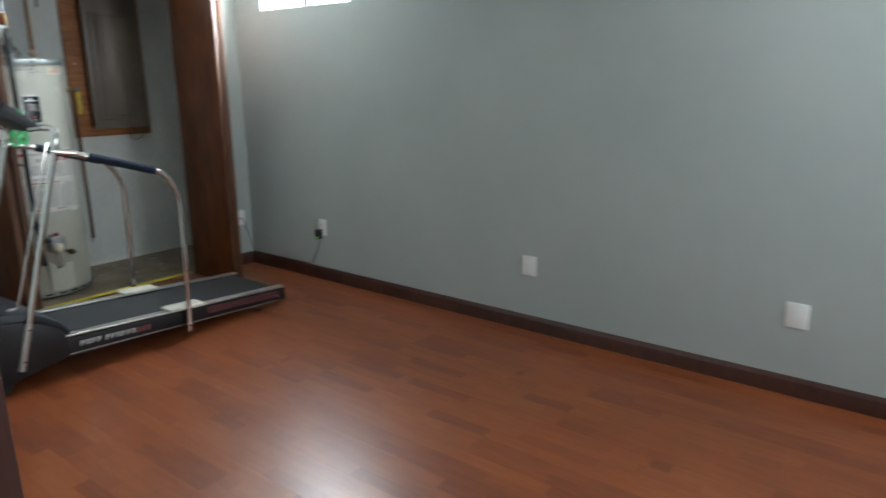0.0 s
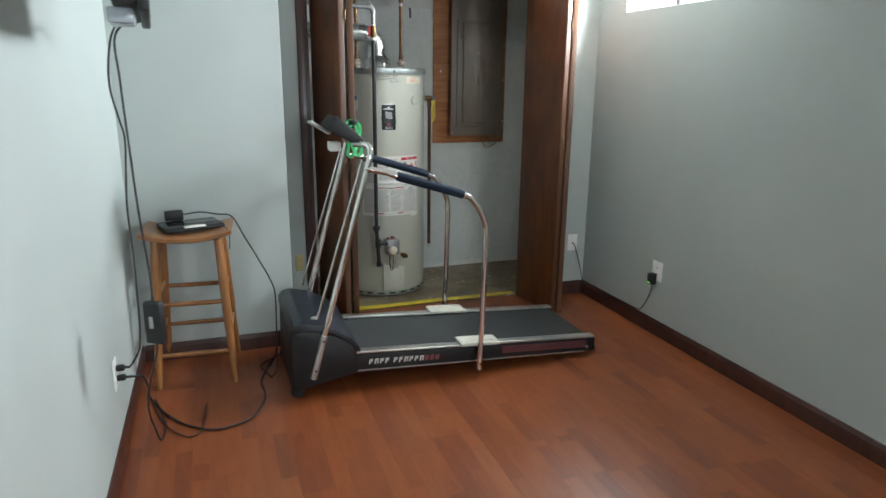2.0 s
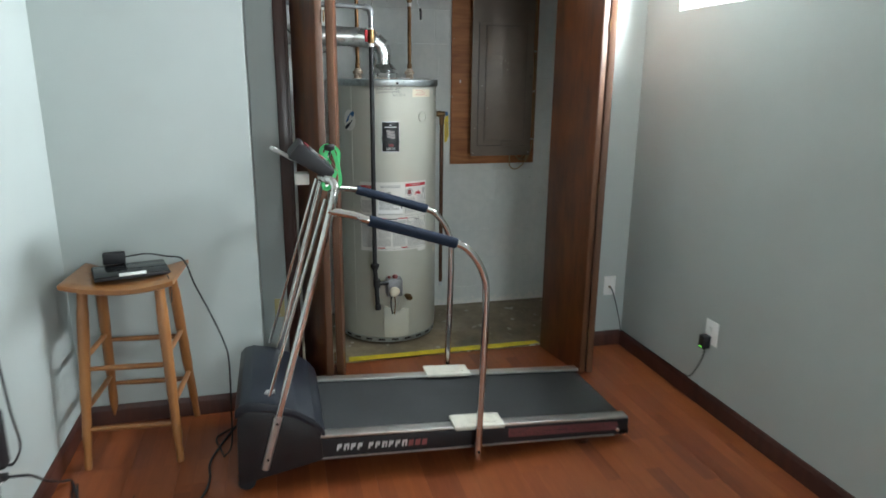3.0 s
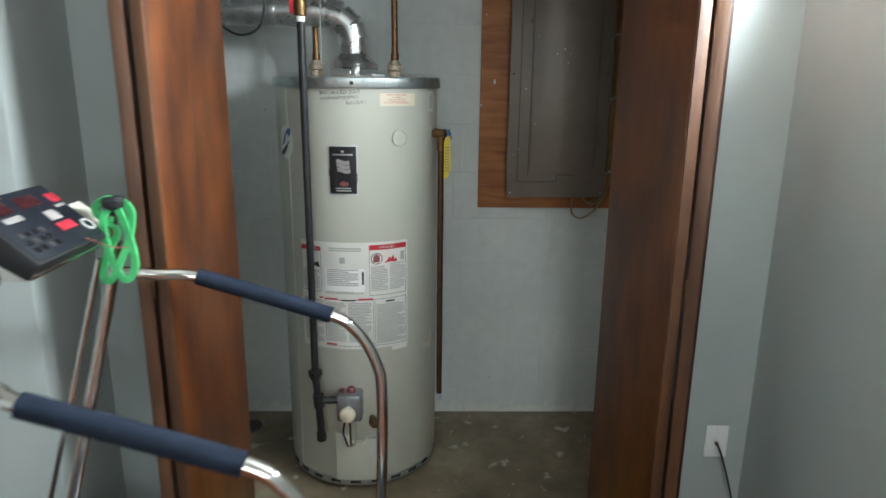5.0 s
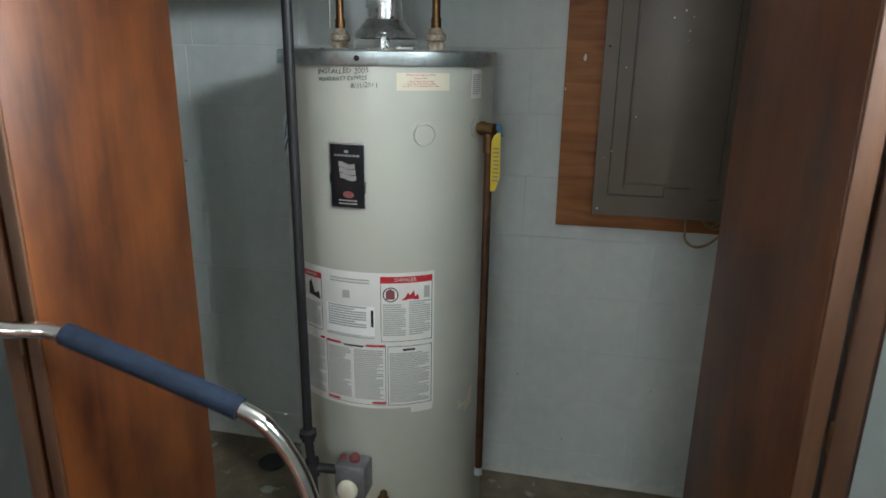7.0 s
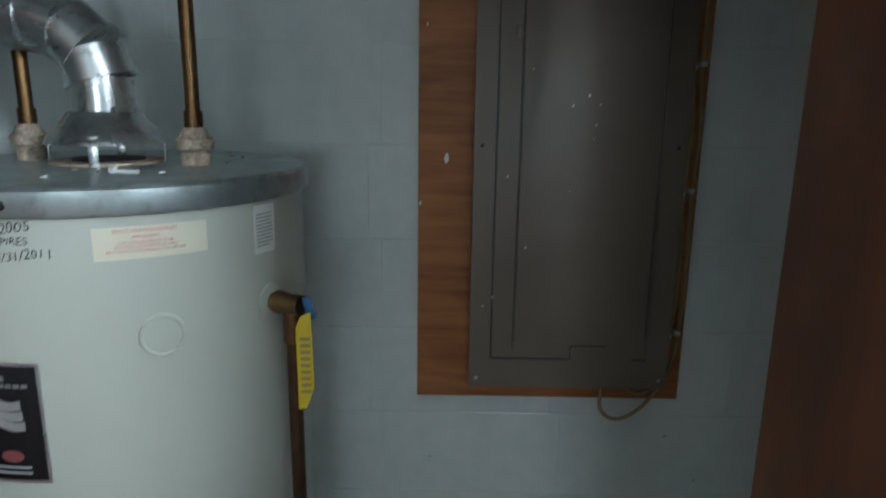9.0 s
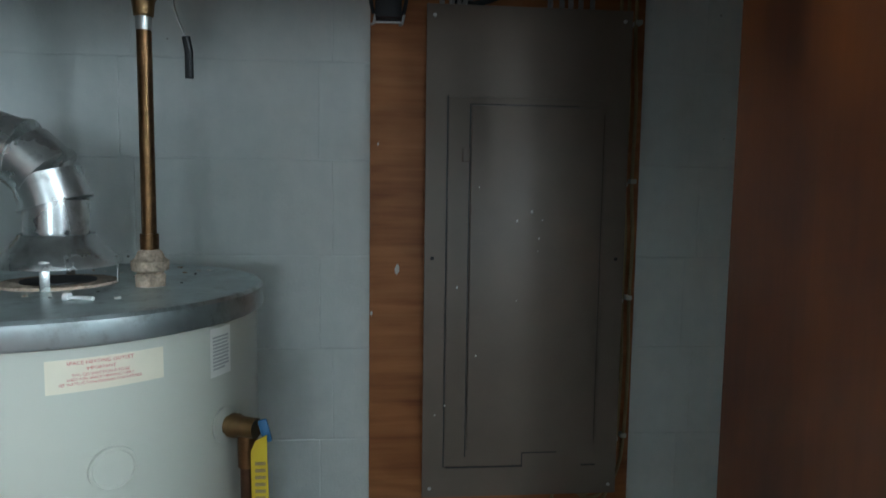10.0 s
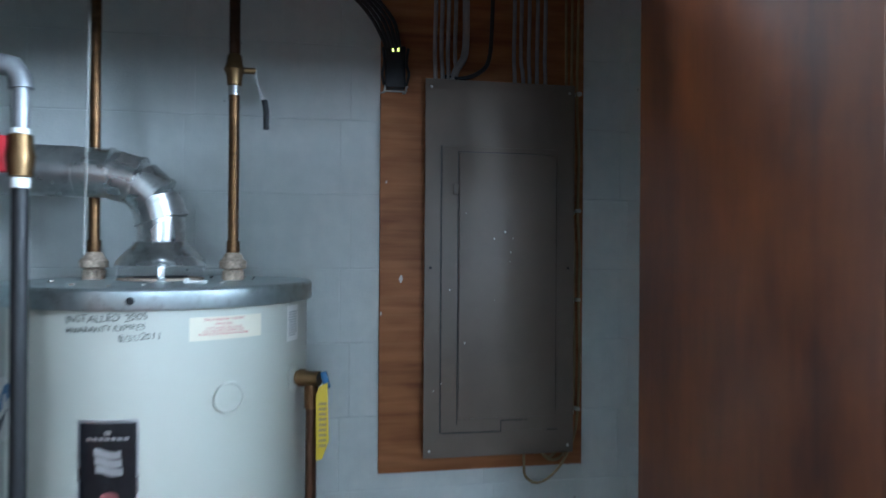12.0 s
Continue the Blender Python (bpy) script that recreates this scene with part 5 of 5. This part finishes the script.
ad = thing("plug_adapter", (-2.866, YR - 0.006, 0.352), "black plug-in power adapter with green light", "power adapter")
part("body", box(-0.021, 0.021, -0.040, 0.0, -0.045, 0.022, 0.006), "black", ad)
part("light", box(-0.010, 0.010, -0.0412, -0.0395, -0.036, -0.031, 0.0005), "led_green", ad, "glowing green light")
solid("adapter_cord", tube([(-2.866, 2.970, 0.308), (-2.869, 2.970, 0.28), (-2.890, 2.973, 0.225), (-2.930, 2.976, 0.155), (-2.970, 2.977, 0.110), (-3.02, 2.979, 0.10)], 0.003, 8, smooth=6), "cord", "thin black cord hanging from the plug adapter", "cord")
solid("cable_lead", tube([(XC + 0.012, 2.887, 0.370), (XC + 0.030, 2.892, 0.360), (XC + 0.034, 2.920, 0.28), (XC + 0.034, 2.950, 0.18), (XC + 0.038, 2.968, 0.10), (XC + 0.06, 2.974, 0.098), (-3.30, 2.978, 0.097), (-3.02, 2.979, 0.100)], 0.003, 8, smooth=6), "cord", "black lead running from the cable plate along the baseboard", "cord")


# ---------------------------------------------------------------- bar stool and the things on it
stool = thing("bar_stool", (-3.150, 0.402, 0.0), "varnished oak bar stool with a curved saddle seat", "stool", rz=-4)
seat = bmesh.new()
NX, NY = 14, 18
top, bot = [], []
for i in range(NX + 1):
    for side, keep in ((1, top), (-1, bot)):
        row = []
        for j in range(NY + 1):
            u, w = -1 + 2 * i / NX, -1 + 2 * j / NY
            px, py = 0.150 * u * (1 + 0.07 * w * w), 0.208 * w
            rise = 0.034 * w * w - 0.006 * (1 - u * u) * (1 - w * w)
            edge = 0.009 * max(abs(u), abs(w)) ** 14
            row.append(seat.verts.new((px, py, 0.748 + rise + (0.0 - edge if side > 0 else -0.036 + edge))))
        keep.append(row)
for i in range(NX):
    for j in range(NY):
        seat.faces.new((top[i][j], top[i + 1][j], top[i + 1][j + 1], top[i][j + 1]))
        seat.faces.new((bot[i][j], bot[i][j + 1], bot[i + 1][j + 1], bot[i + 1][j]))
for i in range(NX):
    seat.faces.new((top[i][0], bot[i][0], bot[i + 1][0], top[i + 1][0]))
    seat.faces.new((top[i][NY], top[i + 1][NY], bot[i + 1][NY], bot[i][NY]))
for j in range(NY):
    seat.faces.new((top[0][j], top[0][j + 1], bot[0][j + 1], bot[0][j]))
    seat.faces.new((top[NX][j], bot[NX][j], bot[NX][j + 1], top[NX][j + 1]))
part("seat", seat, "stool", stool)


def leg_at(sx, sy, z):
    f = z / 0.728
    return (sx * (0.190 - 0.085 * f), sy * (0.178 - 0.035 * f), z)


for sx in (1, -1):
    for sy in (1, -1):
        pts = [leg_at(sx, sy, z) for z in (0.0, 0.08, 0.25, 0.45, 0.64, 0.732)]
        part("leg", tube(pts, 0.018, 14, smooth=4, radii=[0.0150, 0.0185, 0.0215, 0.0230, 0.0205]), "stool", stool)
for sx, zs in ((1, (0.165, 0.415)), (-1, (0.205, 0.425))):
    for z in zs:
        a, b = leg_at(sx, -1, z), leg_at(sx, 1, z)
        mid = tuple((p + q) / 2 for p, q in zip(a, b))
        part("rung", tube([a, mid, b], 0.010, 12, smooth=3, radii=[0.0095, 0.0118, 0.0118, 0.0095]), "stool", stool)
for sy, zs in ((1, (0.245, 0.455)), (-1, (0.245, 0.455))):
    for z in zs:
        a, b = leg_at(1, sy, z), leg_at(-1, sy, z)
        part("rung", tube([a, tuple((p + q) / 2 for p, q in zip(a, b)), b], 0.010, 12, smooth=3, radii=[0.0095, 0.0118, 0.0118, 0.0095]), "stool", stool)

SZ = 0.770
lap = thing("tablet_computer", (-3.165, 0.408, SZ), "closed black tablet with a pale edge lying on the stool", "tablet", rz=16)
part("body", box(-0.095, 0.095, -0.135, 0.145, -0.006, 0.008, 0.004), "black", lap)
part("cover", box(-0.092, 0.092, -0.132, 0.142, 0.008, 0.0115, 0.002), "screen", lap)
part("pale_edge", box(0.062, 0.0965, -0.045, 0.055, 0.0075, 0.0130, 0.002), "white", lap, "white plastic strip")
pa = thing("power_adapter", (-3.255, 0.335, SZ + 0.0115), "black power adapter standing on the tablet", "power adapter", rz=10)
part("body", box(-0.020, 0.020, -0.043, 0.043, 0.0, 0.048, 0.006), "black", pa)
part("strain_relief", tube([(0, 0.042, 0.026), (0, 0.060, 0.026)], 0.0035, 8), "cord", pa)
solid("adapter_cord", tube([(-3.265, 0.395, SZ + 0.038), (-3.272, 0.46, SZ + 0.043), (-3.26, 0.54, SZ + 0.030), (-3.22, 0.61, SZ + 0.022), (-3.12, 0.660, 0.71), (-3.05, 0.72, 0.60), (-2.98, 0.77, 0.50), (-2.965, 0.785, 0.42), (-2.965, 0.78, 0.22), (-2.96, 0.77, 0.04), (-2.93, 0.74, 0.005)], 0.0036, 8, smooth=6), "cord", "black cord draped from the stool to the floor", "cord")
solid("thin_cord", tube([(-3.05, 0.565, 0.780), (-3.01, 0.580, 0.776), (-2.988, 0.590, 0.735), (-2.99, 0.585, 0.68)], 0.0022, 6, smooth=5), "cord", "thin dark cord over the stool's edge", "cord")

# ---------------------------------------------------------------- screen on its wall arm, cables and cords
tv = thing("wall_screen", (-1.675, 0.390, 1.622), "small black television on a wall arm", "television", rz=184)
part("back_shell", box(-0.29, 0.29, -0.010, 0.045, 0.012, 0.360, 0.012), "black", tv)
part("bezel", box(-0.31, 0.31, -0.032, -0.008, 0.0, 0.385, 0.006), "black", tv)
part("display", box(-0.292, 0.292, -0.0335, -0.0315, 0.040, 0.368, 0.001), "screen", tv, "dark glossy display")
part("mark", box(-0.185, -0.160, -0.0338, -0.0318, 0.017, 0.022, 0.0006), "print", tv)
part("port_cover", box(-0.25, -0.10, 0.0, 0.055, -0.022, 0.012, 0.006), "clear", tv, "clear plastic bag hanging under the screen")
part("wall_bracket", box(-0.05, 0.05, 0.2685, 0.2775, 0.09, 0.29, 0.003, turn=Matrix.Rotation(radians(-4), 4, "Z")), "black", tv, "black steel wall bracket")
part("arm", tube([(0.0, 0.04, 0.19), (0.03, 0.15, 0.19), (-0.03, 0.274, 0.19)], 0.014, 10), "black", tv)
solid("screen_cable", tube([(-1.93, 0.365, 1.650), (-2.10, 0.290, 1.630), (-2.18, 0.255, 1.55), (-2.20, 0.245, 1.448), (-2.26, 0.255, 1.34), (-2.285, 0.262, 1.279), (-2.27, 0.255, 1.16), (-2.24, 0.250, 1.044), (-2.25, 0.25, 0.85), (-2.30, 0.24, 0.62), (-2.38, 0.22, 0.47), (-2.425, 0.19, 0.40), (-2.43, 0.172, 0.372)], 0.0036, 8, smooth=6), "cord", "black power cable hanging from the television to the outlet", "cable")
solid("screen_cable", tube([(-1.91, 0.368, 1.650), (-1.955, 0.305, 1.60), (-1.95, 0.305, 1.48), (-1.94, 0.310, 1.30), (-1.945, 0.315, 1.10), (-1.96, 0.322, 0.95), (-1.97, 0.325, 0.86), (-1.97, 0.325, 0.79)], 0.0036, 8, smooth=6), "cord", "black cable hanging from the television to a power brick", "cable")
pb = thing("power_brick", (-1.970, 0.325, 0.640), "black power brick hanging from its cable", "power brick", rz=60)
part("body", box(-0.030, 0.030, -0.016, 0.016, 0.0, 0.142, 0.006), "black", pb)
part("label", box(-0.010, 0.004, -0.0168, -0.0158, 0.055, 0.095, 0.0003), "grey_ink", pb, "small pale label")
part("strain_relief", tube([(0, 0, 0.14), (0, 0, 0.16)], 0.005, 8), "cord", pb)
solid("brick_cord", tube([(-1.97, 0.325, 0.643), (-1.98, 0.320, 0.60), (-2.03, 0.29, 0.50), (-2.12, 0.26, 0.38), (-2.24, 0.245, 0.25), (-2.36, 0.245, 0.12), (-2.46, 0.25, 0.012), (-2.58, 0.26, 0.006), (-2.70, 0.24, 0.006), (-2.86, 0.20, 0.006)], 0.0034, 8, smooth=6), "cord", "black cord trailing from the power brick to the floor", "cord")
for z, x in ((0.371, -2.43), (0.329, -2.43)):
    pl = thing("power_plug", (x, YL + 0.0075, z), "black moulded power plug in the outlet", "plug", group="plugs in the outlet")
    part("body", box(-0.012, 0.012, 0.0, 0.032, -0.011, 0.011, 0.005), "black", pl)
    part("strain_relief", tube([(0, 0.030, 0), (0, 0.052, -0.001)], 0.0052, 8), "cord", pl)
solid("extension_lead", tube([(-2.43, 0.172, 0.328), (-2.44, 0.21, 0.318), (-2.56, 0.21, 0.22), (-2.74, 0.19, 0.10), (-2.88, 0.175, 0.012), (-2.80, 0.21, 0.006), (-2.70, 0.255, 0.006), (-2.572, 0.341, 0.006), (-2.492, 0.45, 0.006), (-2.496, 0.536, 0.006), (-2.542, 0.62, 0.006), (-2.658, 0.675, 0.006), (-2.77, 0.696, 0.006), (-2.902, 0.687, 0.006), (-3.086, 0.741, 0.006), (-3.199, 0.784, 0.006), (-3.30, 0.80, 0.006)], 0.0048, 8, smooth=6), "cord", "thick black power cord looping over the floor", "cord")
solid("extension_lead", tube([(-2.86, 0.19, 0.005), (-2.783, 0.20, 0.005), (-2.664, 0.235, 0.005), (-2.546, 0.285, 0.005), (-2.46, 0.36, 0.005), (-2.498, 0.41, 0.005), (-2.60, 0.418, 0.005), (-2.721, 0.429, 0.012)], 0.0026, 8, smooth=6), "cord", "thin dark cord lying across the floor", "cord")
solid("extension_lead", tube([(-3.31, 0.86, 0.005), (-3.20, 0.80, 0.005), (-3.10, 0.70, 0.005), (-3.00, 0.72, 0.005), (-2.93, 0.74, 0.005)], 0.004, 8, smooth=6), "cord", "black cord bunched under the stool", "cord")


# ---------------------------------------------------------------- blocks of the closet wall, boards of the floor
CW, CH, JOINT = 0.4064, 0.2032, 0.005
Z1 = 0.140
block_mesh = {}
rnd = random.Random(11)


def block_shape(w, h):
    key = (round(w, 3), round(h, 3))
    if key not in block_mesh:
        block_mesh[key] = finish("block", box(-0.02, 0.0, -w / 2, w / 2, -h / 2, h / 2, 0.0012, segs=1), "block")
    return block_mesh[key]


for row in range(12):
    z0 = Z1 + CH * (row - 1) if row else -0.01
    z1 = min(Z1 + CH * row, 2.45)
    shift = 0.0 if row % 2 else 0.028
    y = 2.03 + shift - 5 * CW
    while y < YR:
        a, b = max(y, 0.40), min(y + CW, YR)
        if b - a > 0.05:
            ob = new("block", block_shape(b - a - 0.0001, z1 - z0 - JOINT * 0.5))
            ob.parent = back
            ob.location = (XB + rnd.uniform(-0.0004, 0.0004), (a + b) / 2, (z0 + z1) / 2)
        y += CW

PW, PL = 0.192, 1.215
plank_mesh = {}


def plank_shape(w, l):
    key = (round(w, 2), round(l, 2))
    if key not in plank_mesh:
        plank_mesh[key] = finish("plank", box(-l / 2, l / 2, -w / 2, w / 2, -0.010, 0.0, 0.0003, segs=1), "laminate")
    return plank_mesh[key]


row = 0
y = YL - 0.12
while y < YR - 0.01:
    w = min(PW, YR - y)
    x = XF - (0.0, 0.42, 0.81, 0.23, 0.61)[row % 5]
    while x < XE:
        a, b = max(x, XF), min(x + PL, XE)
        if b - a > 0.03:
            ob = new("plank", plank_shape(w - 0.0002, b - a - 0.0002))
            ob.parent = floor
            ob.location = ((a + b) / 2, y + w / 2, 0.0)
        x += PL
    y += PW
    row += 1
